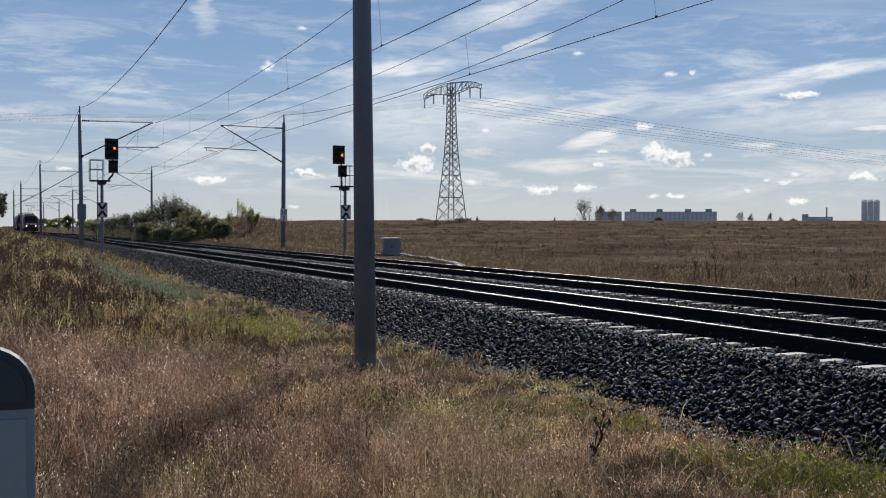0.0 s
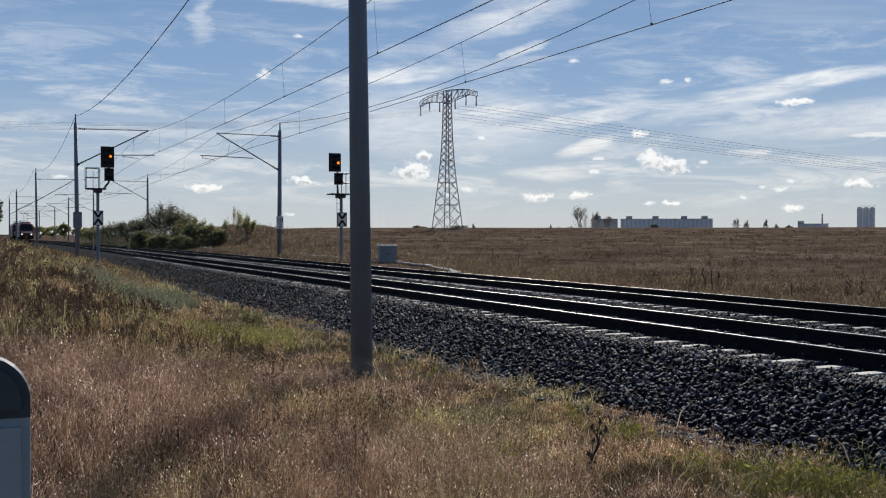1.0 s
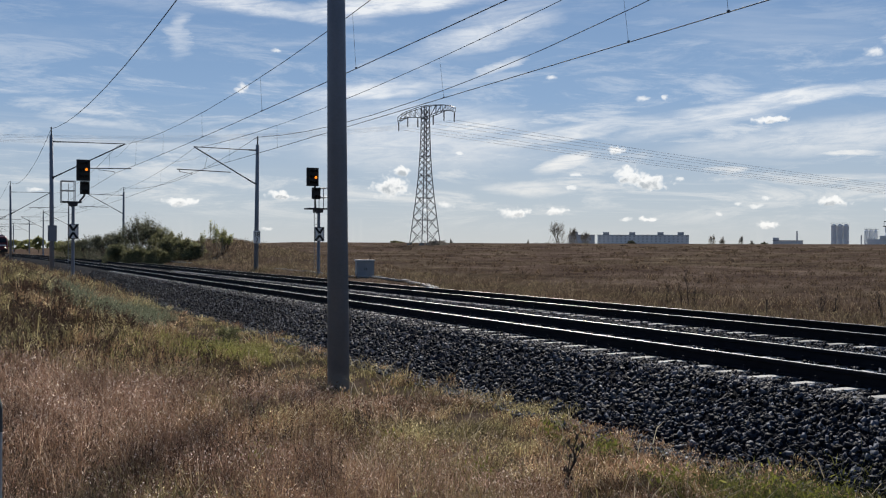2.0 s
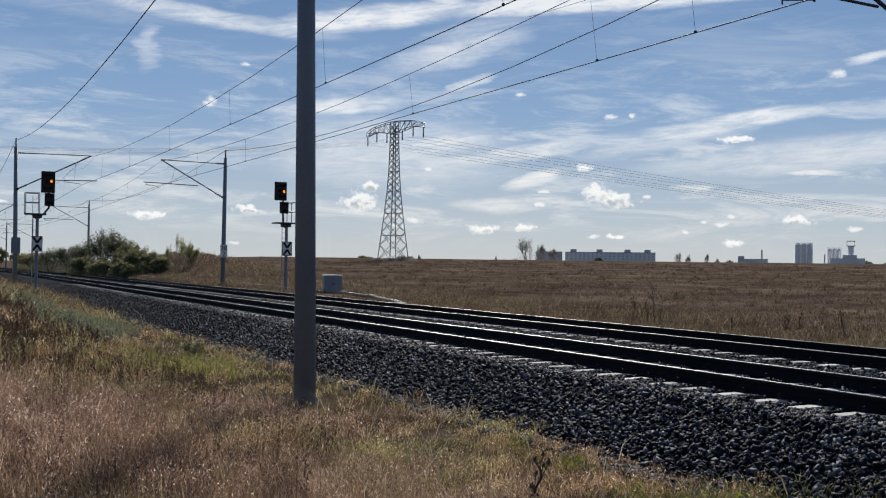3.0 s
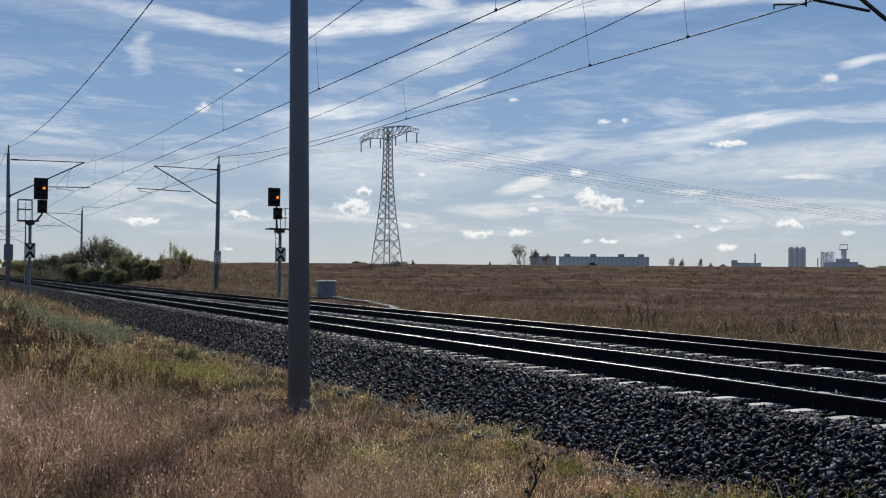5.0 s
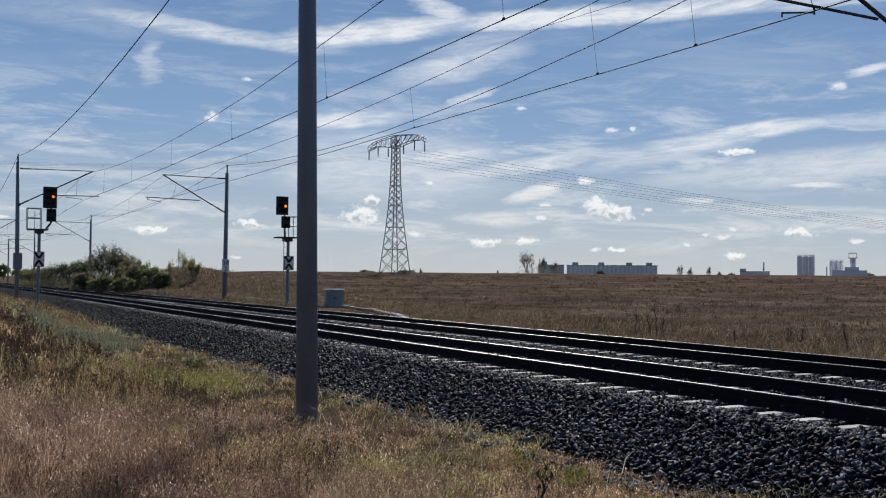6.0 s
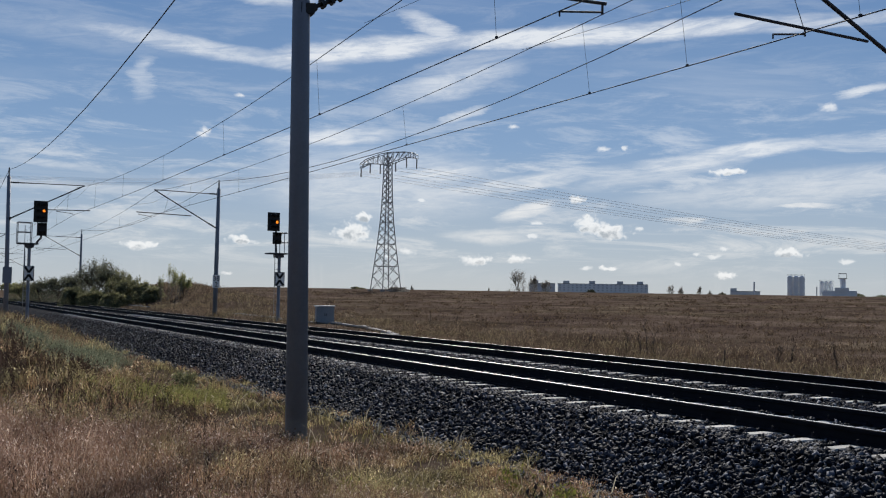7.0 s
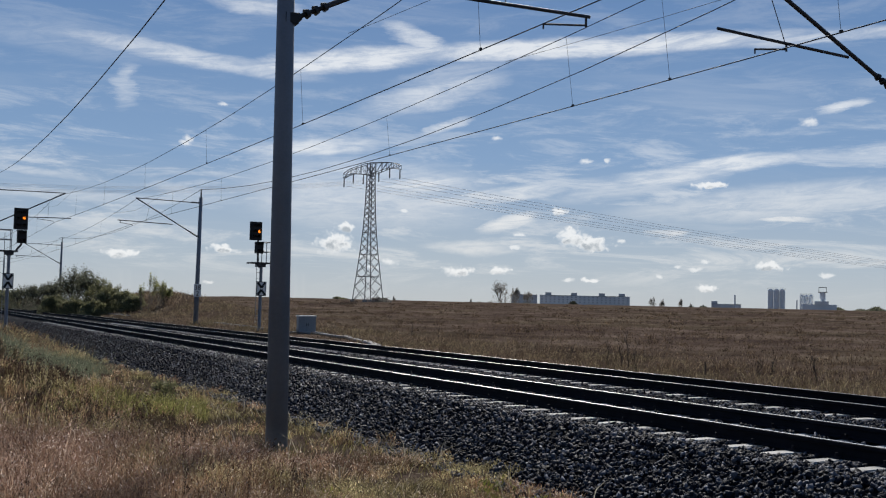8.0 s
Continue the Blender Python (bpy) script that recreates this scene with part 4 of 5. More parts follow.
def blades(x, y, h, w_, lean, base=None):
    """Bent tapering blades: verts and triangles."""
    n = len(x)
    z = (ground_z(x, y) if base is None else base) - 0.02
    ang = rng.random(n) * 2 * np.pi
    dx, dy = np.cos(ang), np.sin(ang)
    la = rng.random(n) * 2 * np.pi
    lx, ly = np.cos(la) * lean * h, np.sin(la) * lean * h
    v = np.empty((n, 5, 3))
    for i, (t, ww) in enumerate(((0, 1), (0, -1), (0.55, 0.75), (0.55, -0.75), (1, 0))):
        v[:, i, 0] = x + dx * w_ * ww / 2 + lx * t * t
        v[:, i, 1] = y + dy * w_ * ww / 2 + ly * t * t
        v[:, i, 2] = z + h * t * (1 - 0.25 * lean * t)
    o = (np.arange(n) * 5)[:, None, None]
    tri = (o + np.array([[0, 1, 3], [0, 3, 2], [2, 3, 4]])[None]).reshape(-1, 3)
    return v.reshape(-1, 3), tri, v[:, 4]


def tufts(tips, size, count, spread, rise):
    """Small seed flakes about each stalk's tip."""
    n = len(tips)
    p = np.repeat(tips, count, axis=0)
    m = len(p)
    s = np.repeat(size, count) * (0.5 + rng.random(m))
    p = p + rng.normal(0, 1, (m, 3)) * np.repeat(spread, count)[:, None]
    p[:, 2] -= rng.random(m) * np.repeat(rise, count)
    a = rng.normal(0, 1, (m, 3))
    a /= np.linalg.norm(a, axis=1)[:, None]
    a[:, 2] = np.abs(a[:, 2]) + 0.4
    b = rng.normal(0, 1, (m, 3))
    b /= np.linalg.norm(b, axis=1)[:, None]
    v = np.stack([p + a * s[:, None], p - a * s[:, None] * 0.6 + b * s[:, None] * 0.45, p - a * s[:, None] * 0.6 - b * s[:, None] * 0.45], 1)
    return v.reshape(-1, 3), np.arange(m * 3).reshape(-1, 3)


def merged(*sets):
    vs, ts, mi, o = [], [], [], 0
    for v, t, k in sets:
        vs.append(v)
        ts.append(t + o)
        mi.append(np.full(len(t), k))
        o += len(v)
    return np.concatenate(vs), np.concatenate(ts), np.concatenate(mi)


STRAW = leaf_material("straw", (0.0797, 0.0485, 0.0307), (0.318, 0.193, 0.109), (0.73, 0.578, 0.356), 0.5,
                      ((0.0813, 0.0724, 0.035), (0.314, 0.269, 0.122), (0.672, 0.592, 0.316)), 0.4,
                      ((0.055, 0.031, 0.021), (0.24, 0.14, 0.092), (0.70, 0.54, 0.39)), (-1.0, 10.0, 9.0), mottle=0.55)
SEEDS = leaf_material("seed_heads", (0.0992, 0.0547, 0.0369), (0.397, 0.228, 0.139), (0.923, 0.781, 0.585), 0.5,
                      ((0.101, 0.0831, 0.0386), (0.384, 0.322, 0.153), (0.92, 0.813, 0.493)), 0.4,
                      ((0.08, 0.042, 0.03), (0.32, 0.185, 0.12), (0.95, 0.83, 0.70)), (-1.0, 10.0, 9.0), mottle=0.5)
GREEN = leaf_material("green_blades", (0.045, 0.042, 0.016), (0.17, 0.145, 0.055), (0.50, 0.44, 0.18), 0.5, mottle=0.3)
PALE = leaf_material("bleached_stalks", (0.30, 0.25, 0.17), (0.46, 0.40, 0.29), (0.62, 0.56, 0.42), 0.35)

LITTER = leaf_material("matted_litter", (0.03, 0.022, 0.014), (0.105, 0.078, 0.045), (0.36, 0.28, 0.17), 0.42,
                       ((0.03, 0.03, 0.014), (0.085, 0.08, 0.034), (0.24, 0.21, 0.10)), 0.5, mottle=0.4)


def stand_height(x, y):
    """How tall the growth stands: high on the bank, low by the ballast."""
    h = 0.15 + 0.24 * (1 - smooth01(2.2, 5.6, x)) + 0.10 * (patchy(x, y, 1.4, 1) - 0.4)
    return h * (1 + 0.30 * smooth01(16, 30, y) * (1 - smooth01(2.0, 4.6, x)))


def tussocks(cx, cy, ch, stems, rad, width, lean):
    """Stems that fan out from each tuft's middle; gives the mesh, the stem curves and their heights."""
    n = len(cx)
    k = np.repeat(np.arange(n), stems)
    m = len(k)
    q = np.sqrt(rng.random(m))
    ang = rng.random(m) * 2 * np.pi
    rr = (rad[k] if hasattr(rad, "__len__") else rad) * q
    x, y = cx[k] + rr * np.cos(ang), cy[k] + rr * np.sin(ang)
    h = ch[k] * (0.45 + 0.65 * rng.random(m)) * (1.08 - 0.3 * q)
    out = ang + rng.normal(0, 0.7, m)
    ln = lean * (0.25 + 0.9 * q) * (0.5 + rng.random(m))
    bias = rng.normal(0, 0.12, (n, 2))[k]
    lx, ly = (np.cos(out) * ln + bias[:, 0]) * h, (np.sin(out) * ln + bias[:, 1]) * h
    z = ground_z(x, y) - 0.02
    w_ = width[k] if hasattr(width, "__len__") else np.full(m, width)
    turn = rng.random(m) * 2 * np.pi
    dx, dy = np.cos(turn) * w_ / 2, np.sin(turn) * w_ / 2
    rise = lambda t: z + h * t * (1 - 0.22 * ln * t)
    v = np.empty((m, 5, 3))
    for i, (t, ww) in enumerate(((0, 1), (0, -1), (0.55, 0.8), (0.55, -0.8), (1, 0))):
        v[:, i, 0], v[:, i, 1], v[:, i, 2] = x + dx * ww + lx * t * t, y + dy * ww + ly * t * t, rise(t)
    tri = ((np.arange(m) * 5)[:, None, None] + np.array([[0, 1, 3], [0, 3, 2], [2, 3, 4]])[None]).reshape(-1, 3)
    at = lambda t: np.stack([x + lx * t * t, y + ly * t * t, rise(t)], 1)
    return v.reshape(-1, 3), tri, at, h, k


def seed_heads(at, h, pick, count, size, loose, low=0.62):
    """Flakes strung along the upper part of the picked stems."""
    pts = []
    for i in range(count):
        t = low + (1.02 - low) * rng.random(len(h))
        pts.append((at(t) + rng.normal(0, 1, (len(h), 3)) * (loose * (1.1 - t))[:, None])[pick])
    p = np.concatenate(pts)
    return tufts(p, np.tile(size[pick], count), 1, np.full(len(p), 0.001), np.full(len(p), 0.004))


# matted low growth over the whole verge
x, y = verge_points(115000, 4.6, 40, power=1.1)
ok = patchy(x * 3.1, y * 3.1, 0.55, 4) + 0.6 * rng.random(len(x)) > 0.48
x, y = x[ok], y[ok]
r = np.hypot(x, y)
hs = (0.05 + 0.5 * stand_height(x, y)) * (0.4 + 0.7 * rng.random(len(x)))
v1, t1, tips = blades(x, y, hs, 0.0022 + 0.00035 * r, 0.5 + 0.9 * rng.random(len(x)))
tagged(new("grass", fast_mesh("grass", v1, t1, LITTER)), "low matted brown grass under the taller stalks", "grass", kind="stuff")

# tufts of straw with seed heads, near and further off
for count, r0, r1, stems, wid, grow_w, seeds in ((2300, 4.5, 14.5, 40, 0.0016, 0.00028, 4), (3300, 13.5, 44, 26, 0.002, 0.00034, 3)):
    x, y = verge_points(count, r0, r1, power=0.85 if r0 < 10 else 1.0)
    ok = patchy(x, y, 0.9, 21) + 0.5 * rng.random(len(x)) - 0.30 * smooth01(15, 26, y) * (1 - smooth01(2.4, 4.0, x)) > 0.42
    x, y = x[ok], y[ok]
    r = np.hypot(x, y)
    ch = stand_height(x, y) * (0.65 + 0.75 * rng.random(len(x)))
    v1, t1, at, h, k = tussocks(x, y, ch, stems, 0.06 + 0.13 * rng.random(len(x)), wid + grow_w * r, 0.55)
    pick = rng.random(len(h)) < 0.6
    v2, t2 = seed_heads(at, h, pick, seeds, 0.0048 + 0.00048 * r[k], 0.035 + 0.0012 * r[k])
    gv, gt, gm = merged((v1, t1, 0), (v2, t2, 1))
    tagged(new("grass", fast_mesh("grass", gv, gt, [STRAW, SEEDS], gm)), "tufts of dry straw grass with pale seed heads", "grass", kind="stuff")

# feathery reddish grass in the open part of the verge
FEATHER = leaf_material("reddish_stems", (0.06, 0.028, 0.022), (0.22, 0.128, 0.090), (0.50, 0.36, 0.25), 0.5, mottle=0.4)
PLUME = leaf_material("reddish_plumes", (0.11, 0.062, 0.046), (0.36, 0.22, 0.165), (0.97, 0.86, 0.78), 0.6, mottle=0.5)
x, y = verge_points(1700, 4.6, 16, az0=-4, az1=32, xmax=4.2)
ok = patchy(x, y, 1.2, 33) + 0.45 * rng.random(len(x)) - 0.30 * smooth01(1.2, 3.6, x) - 0.15 * smooth01(9, 15, y) > 0.45
x, y = x[ok], y[ok]
r = np.hypot(x, y)
v1, t1, at, h, k = tussocks(x, y, 0.34 + 0.16 * rng.random(len(x)), 24, 0.10 + 0.12 * rng.random(len(x)), 0.0011 + 0.00022 * r, 0.4)
v2, t2 = seed_heads(at, h, rng.random(len(h)) < 0.75, 6, 0.0038 + 0.00036 * r[k], 0.05 + 0 * h, 0.5)
gv, gt, gm = merged((v1, t1, 0), (v2, t2, 1))
tagged(new("grass", fast_mesh("grass", gv, gt, [FEATHER, PLUME], gm)), "feathery reddish grass in loose plumes", "grass", kind="stuff")

# dark dead herb stalks standing on the bank
DOCK = leaf_material("dark_dead_herb", (0.022, 0.013, 0.010), (0.065, 0.040, 0.028), (0.17, 0.11, 0.075), 0.3, mottle=0.3)
x, y = verge_points(1500, 7.0, 46, az0=-4, az1=20, xmax=4.0, power=0.75)
ok = patchy(x, y, 2.0, 41) + 0.5 * rng.random(len(x)) + 0.35 * smooth01(14, 26, y) > 0.72
x, y = x[ok], y[ok]
r = np.hypot(x, y)
v1, t1, at, h, k = tussocks(x, y, 0.38 + 0.26 * rng.random(len(x)), 9, 0.12 + 0.10 * rng.random(len(x)), 0.0035 + 0.00035 * r, 0.28)
v2, t2 = seed_heads(at, h, rng.random(len(h)) < 0.9, 16, 0.006 + 0.00055 * r[k], 0.030 + 0.0012 * r[k], 0.35)
gv, gt, gm = merged((v1, t1, 0), (v2, t2, 0))
tagged(new("herb_stalks", fast_mesh("herb_stalks", gv, gt, DOCK)), "dark brown dead herb stalks with seed spikes", "weeds", kind="stuff")

# far verge, coarser
x, y = verge_points(42000, 36, 120, -4, 14, xmax=6.4, power=1.3)
ok = patchy(x, y, 1.6, 17) + 0.5 * rng.random(len(x)) > 0.45
x, y = x[ok], y[ok]
r = np.hypot(x, y)
v1, t1, tips = blades(x, y, 0.15 + 0.40 * rng.random(len(x)) * (0.5 + patchy(x, y, 2.6, 19)), 0.008 + 0.0003 * r, 0.3 + 0.4 * rng.random(len(x)))
v2, t2 = tufts(tips, 0.02 + 0.0003 * r, 1, np.full(len(x), 0.03), np.full(len(x), 0.1))
gv, gt, gm = merged((v1, t1, 0), (v2, t2, 1))
tagged(new("grass", fast_mesh("grass", gv, gt, [STRAW, DOCK], gm)), "tall dry brown grass along the bank beside the line", "grass", kind="stuff")

# green blades in patches
x, y = verge_points(30000, 4.6, 34, xmax=6.6, power=1.1)
ok = patchy(x, y, 1.7, 5) + 0.25 * smooth01(3, 6, x) + 0.1 * rng.random(len(x)) > 0.74
x, y = x[ok], y[ok]
r = np.hypot(x, y)
v1, t1, tips = blades(x, y, 0.08 + 0.17 * rng.random(len(x)), 0.0035 + 0.0005 * r, 0.5 + 0.7 * rng.random(len(x)))
tagged(new("grass", fast_mesh("grass", v1, t1, GREEN)), "green and yellowing grass blades among the straw", "grass", kind="stuff")

# a lush green tuft at the ballast foot
n = 4200
x, y = rng.normal(6.05, 0.42, n), rng.normal(6.3, 0.55, n)
v1, t1, tips = blades(x, y, 0.10 + 0.16 * rng.random(n), np.full(n, 0.007), 0.4 + 0.8 * rng.random(n))
LUSH = leaf_material("lush_grass", (0.04, 0.05, 0.014), (0.12, 0.13, 0.032), (0.30, 0.29, 0.09), 0.5)
tagged(new("grass", fast_mesh("grass", v1, t1, LUSH)), "bright green grass tuft at the ballast foot", "grass", kind="stuff")

# short grass all round the viewpoint
n = 26000
r = 0.6 + 8.5 * np.sqrt(rng.random(n))
a = rng.random(n) * 2 * np.pi
x, y = r * np.sin(a), r * np.cos(a)
ok = (x < 6.2) & ((r < 4.7) | (y < 2))
x, y = x[ok], y[ok]
v1, t1, tips = blades(x, y, 0.08 + 0.22 * rng.random(len(x)), np.full(len(x), 0.006), 0.4 + 0.6 * rng.random(len(x)))
tagged(new("grass", fast_mesh("grass", v1, t1, STRAW)), "short trodden dry grass", "grass", kind="stuff")

# taller clumps along the ballast foot
def clump(cx, cy, rad, n, h, width, mat, label, lean=0.4):
    x, y = rng.normal(cx, rad, n), rng.normal(cy, rad * 1.6, n)
    k = max(1, n // 45)
    v, t, at, hh, who = tussocks(x[:k], y[:k], h * (0.45 + 0.7 * rng.random(k)), 22, 0.06 + 0.16 * rng.random(k), width * 0.5, lean)
    v2, t2 = seed_heads(at, hh, rng.random(len(hh)) < 0.9, 5, np.full(len(hh), width * 1.15), np.full(len(hh), 0.07), 0.15)
    gv, gt, gm = merged((v, t, 0), (v2, t2, 0))
    return tagged(new("grass", fast_mesh("grass", gv, gt, mat)), label, "grass", kind="stuff")


YELLOW = leaf_material("yellow_green_herb", (0.08, 0.085, 0.025), (0.24, 0.235, 0.07), (0.52, 0.48, 0.19), 0.55)
clump(4.05, 20.0, 0.6, 6800, 0.44, 0.012, YELLOW, "yellow-green herb patch beside the ballast")
clump(3.0, 18.3, 0.55, 2600, 0.34, 0.011, YELLOW, "low yellow-green herb patch in the verge")
clump(5.3, 21.5, 0.5, 170, 0.55, 0.013, STRAW, "pale upright grass spikes by the ballast", 0.2)
clump(5.0, 25.5, 0.6, 190, 0.55, 0.015, STRAW, "pale upright grass spikes further along", 0.2)
MUGWORT = leaf_material("grey_green_leaves", (0.07, 0.08, 0.05), (0.19, 0.21, 0.135), (0.42, 0.44, 0.31), 0.5)
for cx, cy in ((3.0, 32.9), (3.2, 29.8), (2.8, 36.9), (3.9, 33.8), (4.4, 30.7), (3.7, 27.0)):
    clump(cx, cy, 0.45, 2400, 0.66, 0.015, MUGWORT, "soft grey-green herb patch standing in dry grass", 0.5)
clump(1.19, 7.4, 0.05, 200, 0.26, 0.008, LUSH, "small bright lime tuft in the reddish grass", 0.35)
clump(5.9, 9.4, 0.22, 420, 0.2, 0.009, YELLOW, "low lime-green leafy weed near the ballast", 0.6)
clump(4.55, 13.6, 0.22, 900, 0.26, 0.007, GREEN, "dark green weeds round the mast foot", 0.5)

# bleached broken stalks
x, y = verge_points(1300, 5.0, 24, 8, 50)
r = np.hypot(x, y)
v1, t1, tips = blades(x, y, 0.15 + 0.35 * rng.random(len(x)), 0.005 + 0.0006 * r, 0.5 + 1.1 * rng.random(len(x)))
tagged(new("dead_stalks", fast_mesh("dead_stalks", v1, t1, PALE)), "bleached dead stalks lying in the grass", "grass", kind="stuff")

# field edge beyond the far track and out over the field
n = 34000
r = 19 + 170 * rng.random(n) ** 2.2
a = np.radians(8 + 46 * rng.random(n))
x, y = r * np.sin(a), r * np.cos(a)
ok = (x > 16.6) & (patchy(x, y, 2.5 + r * 0.02, 9) + 0.3 * rng.random(n) > 0.32)
x, y, r = x[ok], y[ok], r[ok]
hh = (0.05 + 0.24 * rng.random(len(x)) * patchy(x, y, 4.0, 2)) * (1 - 0.75 * smooth01(40, 170, r)) * (1 + 0.5 * np.exp(-((x - 19) / 4) ** 2))
v1, t1, tips = blades(x, y, hh, 0.006 + 0.00055 * r, 0.25 + 0.4 * rng.random(len(x)))
v2, t2 = tufts(tips, 0.01 + 0.0005 * r, 2, 0.01 + 0.0008 * r, 0.05 + 0 * r)
FIELD = leaf_material("field_straw", (0.04, 0.026, 0.017), (0.125, 0.086, 0.060), (0.34, 0.26, 0.18), 0.5,
                      ((0.025, 0.017, 0.013), (0.07, 0.046, 0.032), (0.22, 0.16, 0.105)), 0.09)
gv, gt, gm = merged((v1, t1, 0), (v2, t2, 0))
tagged(new("field_grass", fast_mesh("field_grass", gv, gt, FIELD)), "brown dry grass and weeds over the field", "grass", kind="stuff")

# tufts that stand out of the field, pale and dark
n = 900
r = 22 + 190 * rng.random(n) ** 1.5
a = np.radians(12 + 42 * rng.random(n))
x, y = r * np.sin(a), r * np.cos(a)
ok = (x > 17.5) & (patchy(x, y, 6.0, 15) + 0.5 * rng.random(n) > 0.5)
x, y, r = x[ok], y[ok], r[ok]
v1, t1, at, h, k = tussocks(x, y, 0.14 + 0.30 * rng.random(len(x)) * (1 - 0.4 * smooth01(60, 200, r)), 22, 0.10 + 0.003 * r, 0.004 + 0.0003 * r, 0.5)
v2, t2 = seed_heads(at, h, rng.random(len(h)) < 0.7, 3, 0.006 + 0.0005 * r[k], 0.05 + 0.0006 * r[k], 0.5)
TUFT = leaf_material("field_tufts", (0.03, 0.02, 0.014), (0.10, 0.068, 0.045), (0.30, 0.23, 0.15), 0.5, mottle=0.5)
gv, gt, gm = merged((v1, t1, 0), (v2, t2, 0))
tagged(new("field_grass", fast_mesh("field_grass", gv, gt, TUFT)), "scattered pale and dark tufts standing in the field", "grass", kind="stuff")

# taller tan grass along the far edge of the line and over the mound
n = 30000
x, y = 16.5 + 7.5 * rng.random(n) ** 1.6, 13 + 112 * rng.random(n) ** 1.25
x = x + 6.0 * rng.random(n) * smooth01(70, 100, y)
ok = patchy(x, y, 1.6, 12) + 0.5 * rng.random(n) - 0.25 * smooth01(19, 24, x) * (1 - smooth01(70, 90, y)) > 0.48
ok &= ~((np.abs(x - 19.0) < 1.1) & (np.abs(y - 51.6) < 0.9)) & ~((x < 19.6) & (y > 36) & (y < 52) & (x < 16.4 + (y - 36) * 0.22))
x, y = x[ok], y[ok]
r = np.hypot(x, y)
v1, t1, tips = blades(x, y, 0.14 + 0.36 * rng.random(len(x)) * patchy(x, y, 2.2, 13), 0.004 + 0.00042 * r, 0.3 + 0.5 * rng.random(len(x)))
v2, t2 = tufts(tips, 0.008 + 0.00045 * r, 2, 0.01 + 0.0008 * r, np.full(len(x), 0.12))
EDGE = leaf_material("tan_edge_grass", (0.05, 0.036, 0.026), (0.165, 0.118, 0.082), (0.42, 0.33, 0.235), 0.5,
                     ((0.05, 0.040, 0.026), (0.16, 0.126, 0.075), (0.38, 0.31, 0.19)), 0.2, mottle=0.35)
gv, gt, gm = merged((v1, t1, 0), (v2, t2, 0))
tagged(new("grass", fast_mesh("grass", gv, gt, EDGE)), "tan dry grass along the far side of the line", "grass", kind="stuff")

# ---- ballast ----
# backlit shade is in the low tones; the few pale stones stand for glints
STONE = leaf_material("shaded_ballast_stone", (0.006, 0.0068, 0.010), (0.0155, 0.0185, 0.030), (0.15, 0.162, 0.20), 0.0, spec=0.105, rough=0.68)


def stones(x, y, size, sink=0.35):
    n = len(x)
    c = np.array([[sx_, sy_, sz_] for sx_ in (-1, 1) for sy_ in (-1, 1) for sz_ in (-1, 1)], float)
    v = c[None] * (0.55 + 0.45 * rng.random((n, 8, 3))) * 0.5
    v = v * (np.array([1.15, 0.8, 0.5])[None] * (0.7 + 0.6 * rng.random((n, 3))))[:, None, :]
    q = rng.normal(0, 1, (n, 4))
    q[:, 0] += 0.4
    q /= np.linalg.norm(q, axis=1)[:, None]
    a, b, cc, d = q.T
    rot = np.stack([1 - 2 * (cc * cc + d * d), 2 * (b * cc - a * d), 2 * (b * d + a * cc), 2 * (b * cc + a * d), 1 - 2 * (b * b + d * d), 2 * (cc * d - a * b),
                    2 * (b * d - a * cc), 2 * (cc * d + a * b), 1 - 2 * (b * b + cc * cc)], 1).reshape(n, 3, 3)
    v = np.einsum("nij,nkj->nki", rot, v) * size[:, None, None]
    v += np.stack([x, y, ground_z(x, y) + size * (0.5 - sink) * (0.4 + rng.random(n))], 1)[:, None, :]
    f = np.array([[0, 1, 3], [0, 3, 2], [4, 6, 7], [4, 7, 5], [0, 4, 5], [0, 5, 1], [2, 3, 7], [2, 7, 6], [0, 2, 6], [0, 6, 4], [1, 5, 7], [1, 7, 3]])
    return v.reshape(-1, 3), ((np.arange(n) * 8)[:, None, None] + f[None]).reshape(-1, 3)


def bed_points(n, x0, x1, y0, y1, power=1.0):
    return x0 + (x1 - x0) * rng.random(n), y0 + (y1 - y0) * rng.random(n) ** power


sets = []
for n, x0, x1, y0, y1, pw, s0, s1 in ((27000, 6.2, 8.45, 4, 26, 1.2, 0.036, 0.085), (14000, 6.5, 8.45, 25, 75, 1.5, 0.045, 0.08),
                                      (10000, 10.75, 12.6, 6, 60, 1.5, 0.035, 0.07), (14000, 8.3, 10.9, 5, 50, 1.4, 0.04, 0.07), (4500, 8.0, 8.7, 4, 40, 1.3, 0.04, 0.065),
                                      (8000, 12.4, 15.2, 8, 60, 1.4, 0.035, 0.065), (3500, 14.9, 16.6, 10, 60, 1.3, 0.04, 0.07)):
    x, y = bed_points(n, x0, x1, y0, y1, pw)
    s = s0 + (s1 - s0) * rng.random(n) ** 1.6
    # keep clear of rails and sleeper tops
    near = np.minimum(*[np.minimum(np.abs(x - t + 0.7525), np.abs(x - t - 0.7525)) for t in TRACKS])
    under = np.minimum(*[np.abs(x - t) for t in TRACKS]) < 1.34
    on = np.abs((y - 3.0) / SPACING - np.round((y - 3.0) / SPACING)) * SPACING < 0.17
    ok = (near > 0.11) & ~(under & on)
    v, t = stones(x[ok], y[ok], s[ok])
    sets.append((v, t, 0))
gv, gt, gm = merged(*sets)
tagged(new("ballast", fast_mesh("ballast", gv, gt, STONE)), "angular crushed-stone ballast, darkened for shade, along the tracks", "ballast", kind="stuff")


